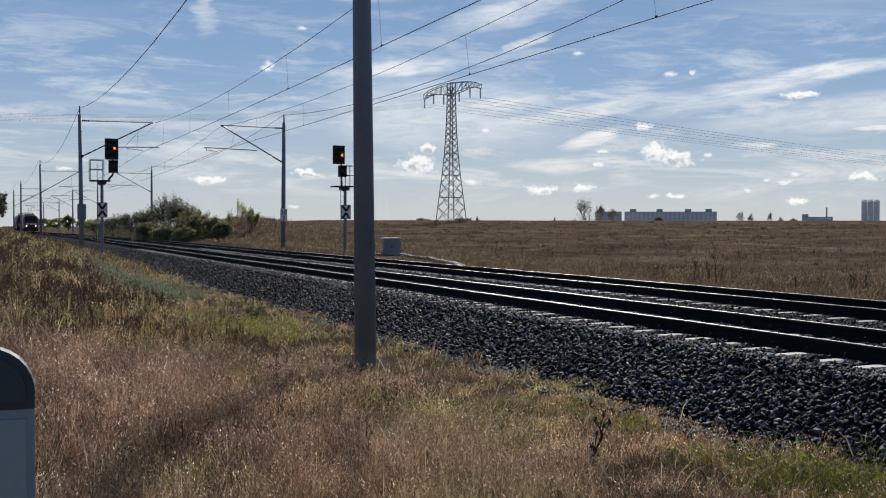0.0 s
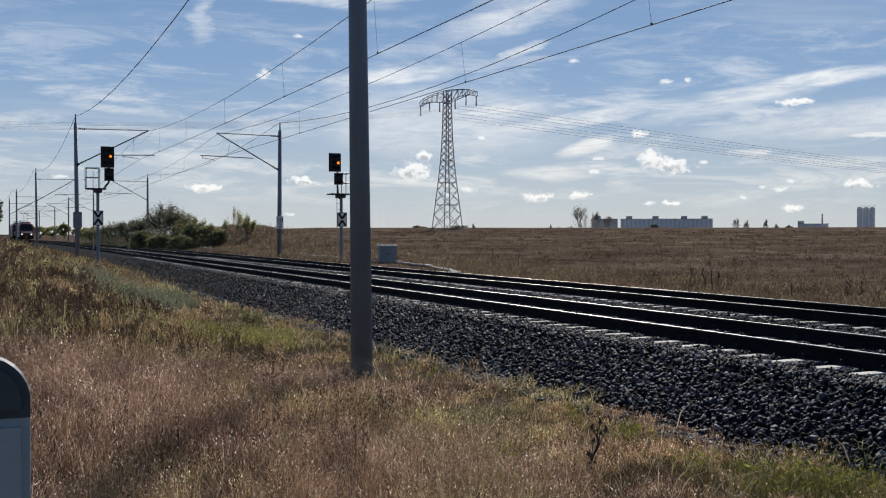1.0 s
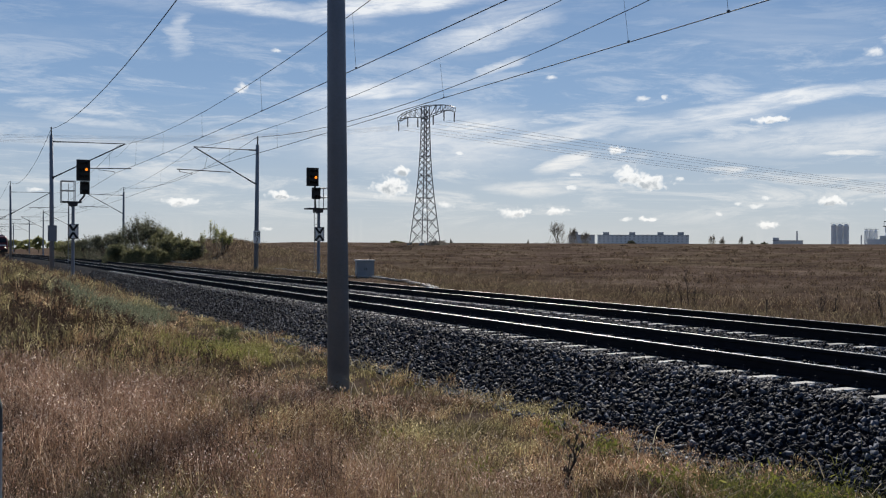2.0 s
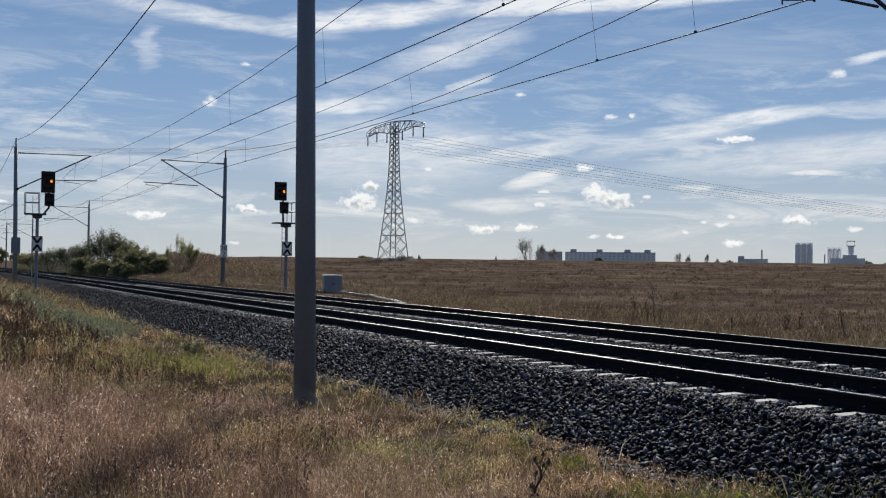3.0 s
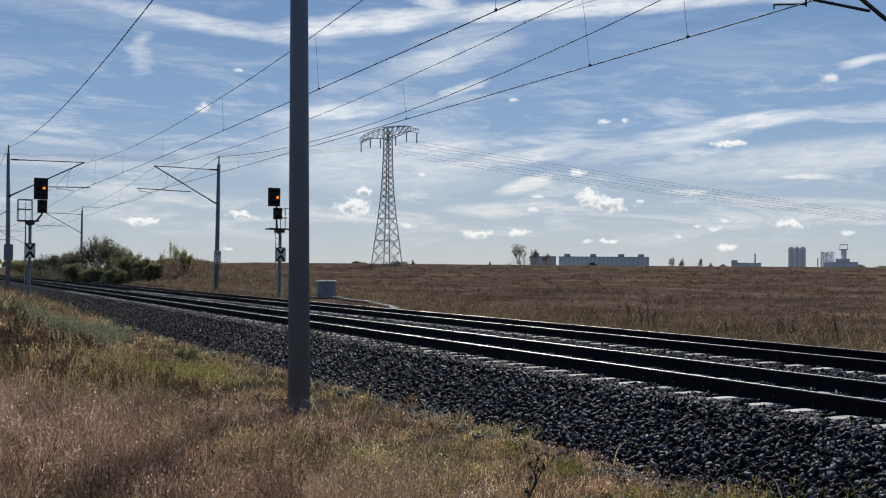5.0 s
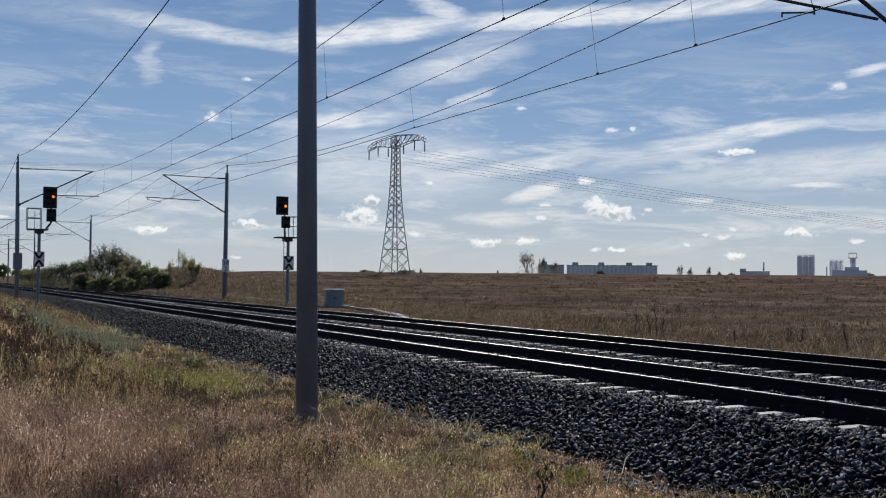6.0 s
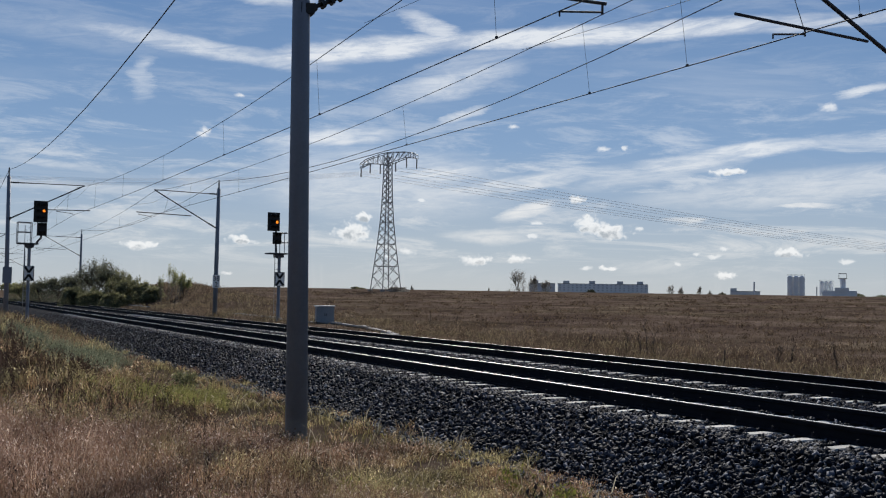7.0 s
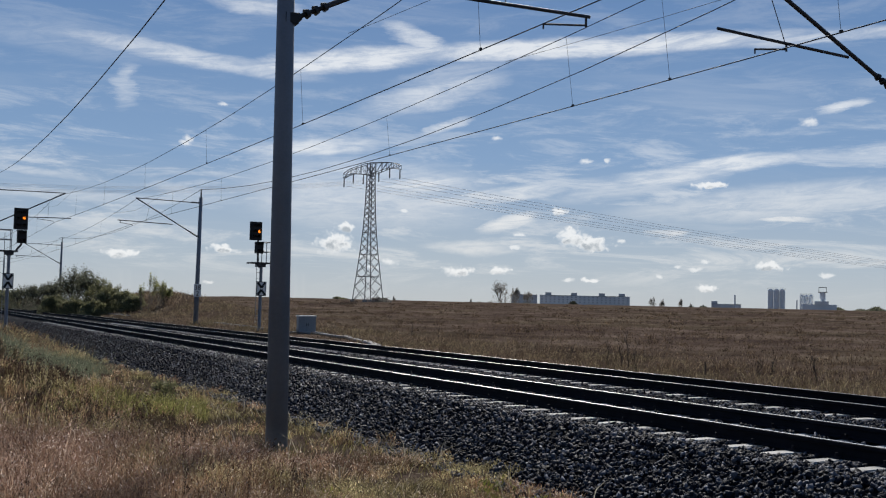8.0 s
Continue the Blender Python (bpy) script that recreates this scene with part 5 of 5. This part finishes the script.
# ---- shrubs and trees ----
LEAF_BRIGHT = leaf_material("fresh_shrub_leaves", (0.14, 0.15, 0.06), (0.30, 0.31, 0.13), (0.48, 0.46, 0.22), 0.7)
TWIG = material("pale_twig_bark", (0.30, 0.26, 0.19), 0.9, 0, 0.3, 2, 20, 0.2)
BARK = material("bark", (0.07, 0.055, 0.045), 0.9, 0, 0.3, 2, 20, 0.4)
LEAF_DARK = leaf_material("dark_hedge_leaves", (0.05, 0.055, 0.036), (0.13, 0.135, 0.09), (0.30, 0.30, 0.20), 0.5)
LEAF_OLIVE = leaf_material("olive_leaves", (0.08, 0.085, 0.045), (0.21, 0.21, 0.11), (0.42, 0.39, 0.21), 0.55)
LEAF_FAR = leaf_material("autumn_twigs", (0.16, 0.15, 0.13), (0.28, 0.26, 0.23), (0.42, 0.39, 0.34), 0.5)


def grow(bm, a, d, length, rad, depth, tips, rnd, spread=0.6, up=0.25):
    """A limb that forks; collects the ends of its twigs."""
    b = a + d * length
    tube(bm, a, b, rad, rad * 0.68, 6 if depth > 1 else 4)
    if depth == 0:
        tips.append((a, b))
        return
    for k in range(3 if rnd.random() < 0.6 else 2):
        v = Vector((rnd.gauss(0, spread), rnd.gauss(0, spread), rnd.gauss(up, spread * 0.5)))
        grow(bm, a.lerp(b, rnd.uniform(0.65, 1.0)), (d + v).normalized(), max(length, 0.3 if depth > 3 else 0) * rnd.uniform(0.62, 0.85), rad * 0.6, depth - 1, tips, rnd, spread, up)


def plant(name, at, height, width, leaves, leaf, mat, label, category, seed, stems=1, depth=4, spread=0.55, up=0.25, group="", bole=0.34, bark=None, thick=1.0):
    rnd = random.Random(seed)
    g2 = np.random.default_rng(seed)
    bm, tips = B(), []
    for s in range(stems):
        off = Vector((rnd.gauss(0, 0.006), rnd.gauss(0, 0.006), 0)) * (stems > 1)
        d = Vector((rnd.gauss(0, 0.35), rnd.gauss(0, 0.35), 1)) if stems > 1 else Vector((rnd.gauss(0, 0.05), rnd.gauss(0, 0.05), 1))
        grow(bm, off, d.normalized(), bole if stems == 1 else 0.3, (0.022 if stems == 1 else 0.014) * thick, depth, tips, rnd, spread, up)
    ends = np.array([tuple(b) for a, b in tips])
    starts = np.array([tuple(a) for a, b in tips])
    zmax, rmax = ends[:, 2].max(), np.hypot(ends[:, 0], ends[:, 1]).max()
    sc = np.array([width / rmax, width / rmax, height / zmax])
    for v in bm.verts:
        v.co = Vector((v.co.x * sc[0], v.co.y * sc[1], v.co.z * sc[2] - 0.1))
    th = empty(name, at, label=label, category=category, group=group)
    part("trunk", bm, bark or BARK, th)
    k = g2.integers(0, len(ends), leaves)
    t = g2.random(leaves)[:, None]
    p = (starts[k] * (1 - t) + ends[k] * t) * sc + g2.normal(0, 1, (leaves, 3)) * np.array([0.055, 0.055, 0.045]) * np.array([width, width, height])
    if bole < 0.2:
        # an open rounded crown about the limbs
        u = g2.normal(0, 1, (leaves, 3))
        u /= np.linalg.norm(u, axis=1)[:, None]
        ball = u * (0.35 + 0.65 * g2.random(leaves) ** 0.5)[:, None] * np.array([width, width, 0.4 * height]) + np.array([0, 0, 0.6 * height])
        gap = patchy(ball[:, 0] * 5 / width, ball[:, 2] * 10 / height, 1.0, seed) > 0.42
        sel = (g2.random(leaves) < 0.75) & gap
        p[sel] = ball[sel]
    if stems > 1 and up < 0.5:
        low = g2.random(leaves) < 0.45
        ang, rad = g2.random(leaves) * 6.283, np.sqrt(g2.random(leaves)) * width * 0.95
        dome = height * np.sqrt(np.clip(1 - (rad / width) ** 2, 0, 1)) * g2.random(leaves) * 0.8
        p[low] = np.stack([np.cos(ang) * rad, np.sin(ang) * rad, dome], 1)[low]
    p[:, 2] = np.clip(p[:, 2], 0.01 * height, None)
    a = g2.normal(0, 1, (leaves, 3))
    a /= np.linalg.norm(a, axis=1)[:, None]
    b = np.cross(a, g2.normal(0, 1, (leaves, 3)))
    b /= np.linalg.norm(b, axis=1)[:, None]
    s = (leaf * (0.6 + 0.8 * g2.random(leaves)))[:, None]
    v = np.stack([p - a * s, p + b * s * 0.5, p + a * s, p - b * s * 0.5], 1).reshape(-1, 3)
    o = (np.arange(leaves) * 4)[:, None, None]
    tr = (o + np.array([[0, 1, 2], [0, 2, 3]])[None]).reshape(-1, 3)
    cr = new("crown", fast_mesh("crown", v, tr, mat))
    cr.parent = th
    return th


def planted(az, d, height, width, leaves, leaf, mat, name, label, category, seed, group="", **kw):
    p = polar(az, 0, d)
    return plant(name, (p.x, p.y, float(ground_z(p.x, p.y)) - 0.05), height, width, leaves, leaf, mat, label, category, seed, group=group, **kw)


HEDGE = ((8.3, 116, 5.1, 2.5, 0), (8.9, 112, 4.4, 2.0, 0), (7.5, 122, 4.0, 2.2, 0), (6.6, 132, 3.4, 2.4, 0), (5.7, 144, 3.3, 2.6, 0), (4.9, 152, 2.8, 2.4, 1), (9.5, 109, 3.5, 2.0, 1),
         (10.1, 106, 2.9, 1.9, 1), (10.7, 104, 2.2, 1.7, 1), (11.2, 102, 1.5, 1.4, 1), (8.2, 106, 1.9, 1.6, 1), (9.2, 103, 1.7, 1.5, 1), (7.2, 112, 2.0, 1.6, 1))
for i, (a_, d_, h_, w_, olive) in enumerate(HEDGE):
    planted(a_, d_, h_, w_, 9000, 0.062, LEAF_OLIVE if olive else LEAF_DARK, "bush",
            "pale olive bush at the foot of the hedge" if olive else "dense dark green hedge bush beside the far track", "bush", 40 + i, "hedge bushes", stems=7, depth=4, spread=0.55, up=0.2)
for i, (a_, d_, h_, w_, n_) in enumerate(((11.9, 98, 3.7, 0.8, 420), (12.3, 97, 2.8, 0.8, 600), (11.6, 99, 2.7, 0.5, 260), (12.7, 98, 2.3, 0.7, 500))):
    planted(a_, d_, h_, w_, n_, 0.055, LEAF_BRIGHT, "bush", "sparse upright shrub with bare twigs on the mound", "bush", 61 + 10 * i, stems=6, depth=3, spread=0.24, up=0.9, bark=TWIG, thick=0.5)
planted(12.75, 98, 1.7, 1.2, 1500, 0.06, LEAF_BRIGHT, "bush", "low olive shrub on the grassy mound", "bush", 62, stems=8, depth=3, spread=0.4, up=0.5)
planted(-0.35, 190, 6.6, 2.6, 3000, 0.28, LEAF_DARK, "tree", "dark leafy tree beside the line", "tree", 63, depth=4, bole=0.12)
for i, (a_, d_, h_, w_) in enumerate(((3.35, 360, 5.0, 2.2), (2.2, 430, 4.5, 4), (1.6, 450, 4.5, 4), (4.2, 330, 3.6, 3), (4.8, 250, 2.6, 2.6), (2.8, 420, 4.5, 3.5))):
    planted(a_, d_, h_, w_, 2600, 0.3, LEAF_BRIGHT, "tree", "distant olive tree beyond the curve of the line", "tree", 70 + i, "distant line trees", depth=4, bole=0.12)
FAR_TREES = ((30.85, 800, 23, 9.5), (31.55, 810, 18, 4.6), (32.25, 830, 15.5, 4.4), (38.9, 800, 12.5, 3.2), (39.45, 800, 11, 2.8), (40.4, 800, 11.5, 3.1), (40.95, 810, 8.6, 2.6),
             (29.15, 790, 8, 1.5), (29.6, 800, 6.2, 2.4), (24.95, 700, 6.5, 1.4), (30.2, 805, 7.0, 2.6))
for i, (a_, d_, h_, w_) in enumerate(FAR_TREES):
    planted(a_, d_, h_, w_, 1700 + 2600 * (i < 3), 0.22, LEAF_FAR, "tree", "thin autumn tree on the field's horizon", "tree", 90 + i, "horizon trees", stems=4, depth=4, spread=0.5, up=0.3, bark=TWIG)
planted(41.55, 800, 6.6, 4.0, 2600, 0.7, LEAF_DARK, "bush", "dark round bush on the field's horizon", "bush", 120, stems=5, depth=3)
planted(34.6, 820, 8.0, 5.5, 2600, 0.8, LEAF_DARK, "bush", "dark bush in front of the long block", "bush", 121, stems=5, depth=3)
planted(22.0, 560, 2.8, 4.4, 2000, 0.35, LEAF_OLIVE, "bush", "low olive bush on the field's crest", "bush", 122, stems=5, depth=3)
planted(24.25, 209, 1.0, 2.2, 900, 0.16, LEAF_FAR, "bush", "low scrub at the pylon's foot", "bush", 123, stems=6, depth=3)
planted(12.9, 22, 0.55, 0.35, 800, 0.03, LEAF_OLIVE, "shrub", "small leafy shrub at the ballast foot", "shrub", 141, stems=6, depth=3, spread=0.45, up=0.3)
# far wood, one uneven strip
n = 9000
az_ = np.radians(47.9 + 5.5 * rng.random(n))
d_ = 1500 + 60 * rng.random(n)
top = (13.5 + 2.5 * np.sin(az_ * 160) + 1.6 * np.sin(az_ * 410 + 1)) * rng.random(n) ** 0.5
x, y = d_ * np.sin(az_), d_ * np.cos(az_)
v2, t2 = tufts(np.stack([x, y, ground_z(x, y) + top], 1), np.full(n, 1.5), 1, np.full(n, 0.4), np.full(n, 0.2))
tagged(new("woodland", fast_mesh("woodland", v2, t2, LEAF_DARK)), "far dark woodland on the horizon", "woodland", kind="stuff")

# tall weeds and stakes at the field's edge
WEED = material("dead_weed", (0.06, 0.045, 0.035), 0.9, 0, 0.3, 5, 40, 0)


def tall_weed(az, d, h, seed):
    rnd = random.Random(seed)
    p = polar(az, 0, d)
    bm = B()
    a = Vector((0, 0, -0.05))
    for i in range(5):
        b = a + Vector((rnd.gauss(0, 0.02), rnd.gauss(0, 0.02), h / 5))
        tube(bm, a, b, 0.015 - 0.0015 * i, n=5)
        for k in range(2):
            e = b + Vector((rnd.gauss(0, 0.04), rnd.gauss(0, 0.03), rnd.uniform(0.03, 0.12)))
            tube(bm, a.lerp(b, rnd.random()), e, 0.005, n=4)
            tube(bm, e, e + Vector((rnd.gauss(0, 0.01), 0, rnd.uniform(0.02, 0.05))), 0.018, 0.006, 5)
        a = b
    o = part("weed", bm, WEED)
    o.location = (p.x, p.y, float(ground_z(p.x, p.y)))
    tagged(o, "tall dead brown weed stalk at the field edge", "weed", "tall weeds")


for i, (a_, d_, h_) in enumerate(((37.7, 30, 1.05), (37.35, 31, 0.62), (36.6, 31, 0.66), (38.1, 29, 0.7), (34.6, 34, 0.35), (45.1, 27, 0.5), (44.4, 27.5, 0.42), (47.3, 26, 0.6), (26.0, 52, 0.7), (27.4, 50, 0.6))):
    tall_weed(a_, d_, h_, 200 + i)
p = polar(41.7, 0, 27)
bm = B()
tube(bm, (0, 0, -0.2), (0.01, 0, 0.42), 0.02, 0.018, 8)
stake = part("stake", bm, BARK)
stake.location = (p.x, p.y, float(ground_z(p.x, p.y)))
tagged(stake, "short dark wooden stake at the field edge", "stake")
# weeds close by in the verge
for i, (a_, d_, h_) in enumerate(((31.3, 8.6, 0.42),)):
    tall_weed(a_, d_, h_, 240 + i)


LIME = leaf_material("lime_leaves", (0.07, 0.08, 0.02), (0.17, 0.18, 0.04), (0.34, 0.33, 0.09), 0.55)
WEEDS = ((30.6, 11.5, 0.16), (33.3, 10.4, 0.13), (36.6, 9.0, 0.16), (26.3, 8.8, 0.13), (14.5, 8.6, 0.12), (21.5, 10.5, 0.12), (41, 8.8, 0.2), (43.0, 8.7, 0.22), (45.0, 8.6, 0.2))
wv = []
for a_, d_, s_ in WEEDS:
    # rosettes of small upright leaves
    q = polar(a_, 0, d_)
    n = 130
    pts = np.stack([rng.normal(0, 0.7, n), rng.normal(0, 0.7, n), np.abs(rng.normal(0.7, 0.4, n))], 1) * s_
    pts += np.array([q.x, q.y, float(ground_z(q.x, q.y)) + 0.02])
    a = rng.normal(0, 1, (n, 3))
    a[:, 2] = np.abs(a[:, 2]) + 0.5
    a /= np.linalg.norm(a, axis=1)[:, None]
    b = np.cross(a, rng.normal(0, 1, (n, 3)))
    b /= np.linalg.norm(b, axis=1)[:, None]
    s = (0.014 + 0.018 * rng.random(n))[:, None]
    wv.append(np.stack([pts - a * s, pts + b * s * 0.35, pts + a * s * 1.5, pts - b * s * 0.35], 1).reshape(-1, 3))
wv = np.concatenate(wv)
o4 = (np.arange(len(wv) // 4) * 4)[:, None, None]
tagged(new("leafy_weeds", fast_mesh("leafy_weeds", wv, (o4 + np.array([[0, 1, 2], [0, 2, 3]])[None]).reshape(-1, 3), LIME)), "small yellow-green leafy weeds in the dry grass", "weeds", kind="stuff")


# ---- two electric locomotives far along the near track ----
RED = material("traffic_red_paint", (0.10, 0.008, 0.012), 0.4, 0, 0.15, 0.6, 12, 0.03)
LOCO_GREY = material("roof_grey_paint", (0.18, 0.19, 0.20), 0.6, 0, 0.2, 0.8, 12, 0.05)
UNDER = material("grimy_underframe", (0.025, 0.024, 0.024), 0.8, 0.1, 0.4, 2, 20, 0.3)
GLASS = material("dark_cab_glass", (0.01, 0.012, 0.015), 0.08, 0, 0.1, 1, 5, 0)
HEAD = bpy.data.materials.new("headlamp_glow")
HEAD.use_nodes = True
_h = HEAD.node_tree.nodes["Principled BSDF"]
_h.inputs["Emission Color"].default_value = (1.0, 0.86, 0.6, 1)
_h.inputs["Emission Strength"].default_value = 1.8


def loft(sections):
    """A closed skin through cross-sections of equal point count."""
    bm = B()
    rings = [[bm.verts.new(c) for c in s] for s in sections]
    n = len(rings[0])
    for a, b in zip(rings[:-1], rings[1:]):
        for i in range(n):
            bm.faces.new((a[i], a[(i + 1) % n], b[(i + 1) % n], b[i]))
    bm.faces.new(rings[0])
    bm.faces.new(rings[-1][::-1])
    bmesh.ops.recalc_face_normals(bm, faces=bm.faces)
    return bm


def locomotive(at, heading, louvred, raised, label):
    """A four-axle electric locomotive about its middle at rail level; the front looks to -y."""
    th = empty("locomotive", at, label=label, category="locomotive", group="electric locomotives")
    th.rotation_euler.z = heading
    L = 9.45 if not louvred else 8.3

    def ring(y, w, z0, z1, zt, slope=0.0):
        q = [(-w, z0), (w, z0), (w, z1), (w * 0.78, zt - 0.12), (w * 0.6, zt), (-w * 0.6, zt), (-w * 0.78, zt - 0.12), (-w, z1)]
        return [(x, y + slope * max(0, z - 1.9), z) for x, z in q]
    body = loft([ring(-L + 0.02, 1.28, 1.0, 2.9, 3.62, 0.28), ring(-L + 0.5, 1.46, 1.0, 3.0, 3.72, 0.2), ring(-L + 1.6, 1.49, 1.0, 3.05, 3.8), ring(L - 1.6, 1.49, 1.0, 3.05, 3.8),
                 ring(L - 0.5, 1.46, 1.0, 3.0, 3.72, -0.2), ring(L - 0.02, 1.28, 1.0, 2.9, 3.62, -0.28)])
    part("body", body, RED, th)
    bm = B()
    box(bm, (-0.95, -L + 2.2, 3.78), (0.95, L - 2.2, 3.9), 0.04)
    for y in (-4.5, -1.5, 1.5, 4.5):
        box(bm, (-0.75, y - 0.9, 3.88), (0.75, y + 0.9, 4.02), 0.05)
    part("roof_hatch", bm, LOCO_GREY, th)
    bm = B()
    box(bm, (-1.47, -L + 0.3, 0.82), (1.47, L - 0.3, 1.02), 0.02)
    part("underframe", bm, LOCO_GREY, th)
    for s in (-1, 1):
        f = lambda z: s * (L - 0.02 - 0.28 * max(0, z - 1.9)) 
        bm = B()
        q = [(-1.12, 2.45), (1.12, 2.45), (1.02, 3.3), (-1.02, 3.3)]
        va = [bm.verts.new((x, f(z) + s * 0.03, z)) for x, z in q]
        vb = [bm.verts.new((x, f(z) - s * 0.1, z)) for x, z in q]
        bm.faces.new(va)
        bm.faces.new(vb[::-1])
        for i in range(4):
            bm.faces.new((va[i], va[(i + 1) % 4], vb[(i + 1) % 4], vb[i]))
        bmesh.ops.recalc_face_normals(bm, faces=bm.faces)
        part("windscreen", bm, GLASS, th, "dark cab windscreen")
        for k in (-1, 1):
            bm = B()
            box(bm, (k * 0.68 - 0.38, s * L - 0.03, 1.72), (k * 0.68 + 0.38, s * L + 0.02, 1.98), 0.01)
            part("front_band", bm, WHITE, th, "pale band on the front")
            bm = B()
            tube(bm, (k * 0.9, s * (L - 0.04), 1.42), (k * 0.9, s * (L + 0.05), 1.42), 0.13, 0.12, 14)
            part("headlight", bm, HEAD if s < 0 and raised else WHITE, th)
            bm = B()
            tube(bm, (k * 0.875, s * (L - 0.1), 1.05), (k * 0.875, s * (L + 0.5), 1.05), 0.1, n=10)
            tube(bm, (k * 0.875, s * (L + 0.5), 1.05), (k * 0.875, s * (L + 0.57), 1.05), 0.25, 0.23, 16)
            part("buffer", bm, UNDER, th)
        bm = B()
        box(bm, (-0.24, s * L - 0.02, 1.68), (0.24, s * L + 0.02, 2.02), 0.01)
        part("badge", bm, WHITE, th, "small pale badge")
        bm = B()
        box(bm, (-1.35, s * (L - 0.25) - 0.2, 0.35), (1.35, s * (L - 0.25) + 0.2, 1.05), 0.05)
        part("buffer_beam", bm, UNDER, th)
        for k in (-1, 1):
            bm = B()
            box(bm, (k * 1.5 - 0.02, s * (L - 2.0) - 0.35, 1.1), (k * 1.5 + 0.02, s * (L - 2.0) + 0.35, 3.0), 0.008)
            part("cab_door", bm, RED, th)
            bm = B()
            box(bm, (k * 1.505 - 0.015, s * (L - 1.15) - 0.32, 2.3), (k * 1.505 + 0.015, s * (L - 1.15) + 0.32, 2.95), 0.006)
            part("cab_window", bm, GLASS, th)
        # bogie with two axles
        by = s * L * 0.53
        bm = B()
        for k in (-1, 1):
            box(bm, (k * 1.05 - 0.08, by - 2.0, 0.45), (k * 1.05 + 0.08, by + 2.0, 0.8), 0.04)
            for yy in (-1.3, 1.3):
                box(bm, (k * 1.12 - 0.1, by + yy - 0.2, 0.4), (k * 1.12 + 0.1, by + yy + 0.2, 0.85), 0.04)
        box(bm, (-1.0, by - 0.3, 0.5), (1.0, by + 0.3, 0.85), 0.04)
        bog = part("bogie", bm, UNDER, th)
        for yy in (-1.3, 1.3):
            for k in (-1, 1):
                bm = B()
                tube(bm, (k * 0.69, by + yy, 0.61), (k * 0.82, by + yy, 0.61), 0.61, 0.61, 24)
                tube(bm, (k * 0.68, by + yy, 0.61), (k * 0.70, by + yy, 0.61), 0.635, 0.635, 24)
                part("wheel", bm, UNDER, bog)
    if louvred:
        for i in range(14):
            for k in (-1, 1):
                bm = B()
                box(bm, (k * 1.5 - 0.03, -L + 3.2, 1.35 + i * 0.11), (k * 1.5 + 0.03, L - 3.2, 1.40 + i * 0.11))
                part("louvre", bm, LOCO_GREY, th)
    bm = B()
    box(bm, (-0.7, -2.2, 0.35), (0.7, 2.2, 0.95), 0.05)
    part("transformer_box", bm, UNDER, th)
    for s in (-1, 1):
        up = raised and s < 0
        y = s * (L - 4.3)
        zt = 5.75 if up else 4.35
        bm = B()
        for k in (-1, 1):
            tube(bm, (k * 0.5, y, 4.0), (k * 0.25, y + 1.1, (zt + 4.0) / 2), 0.035, n=6)
            tube(bm, (k * 0.25, y + 1.1, (zt + 4.0) / 2), (k * 0.5, y - 0.1, zt), 0.025, n=6)
        pg = part("pantograph", bm, STEEL_DARK, th)
        bm = B()
        for dy in (-0.25, 0.15):
            polyline(bm, [(-0.98, y + dy, zt - 0.18), (-0.7, y + dy, zt + 0.03), (0.7, y + dy, zt + 0.03), (0.98, y + dy, zt - 0.18)], 0.025, 6)
        part("collector_head", bm, STEEL_DARK, pg)
        for k in (-1, 1):
            for dy in (-0.4, 0.6):
                bm = B()
                insulator(bm, (k * 0.5, y + dy, 3.85), (k * 0.5, y + dy, 4.15), 0.09, 3)
                part("roof_insulator", bm, INSUL, th)
    return th


front = 232.0
for c, louv, rais, text in ((front + 9.6, False, True, "red electric locomotive with lit headlights and raised pantograph"),
                            (front + 28.2, True, False, "older red electric locomotive with louvred sides, coupled behind")):
    slope = (float(bend(c + 5)) - float(bend(c - 5))) / 10
    locomotive((9.6 + float(bend(c)), c, 0.0), -0.35 * math.atan(slope), louv, rais, text)

# ---- power line conductors from the pylon ----
pyl = bpy.data.objects["electricity_pylon"]
pm = Matrix.Translation(p_at) @ Matrix.Rotation(pyl.rotation_euler.z, 4, "Z")
right_far, left_far = polar(57.0, 2.0, 640), polar(-16.0, 5.6, 165)
cross = Vector((0.18, -0.98, 0))
for k in (-10.1, -6.6, -2.8, 2.8, 6.6, 10.1):
    a = pm @ Vector((k, 0, 24.4))
    bm = B()
    for end, sag in ((right_far, 2.5), (left_far, 3.2)):
        e = end + (cross if end is right_far else Vector((0.50, -0.45, 0))) * k
        pts = []
        for i in range(17):
            t = i / 16
            q = a.lerp(e, t)
            q.z -= 4 * sag * t * (1 - t)
            pts.append(q)
        polyline(bm, pts, 0.034 if end is right_far else 0.013, 6)
    tagged(part("power_conductor", bm, CONDUCTOR), "thin high-voltage conductor strung from the pylon", "power line", "power conductors")
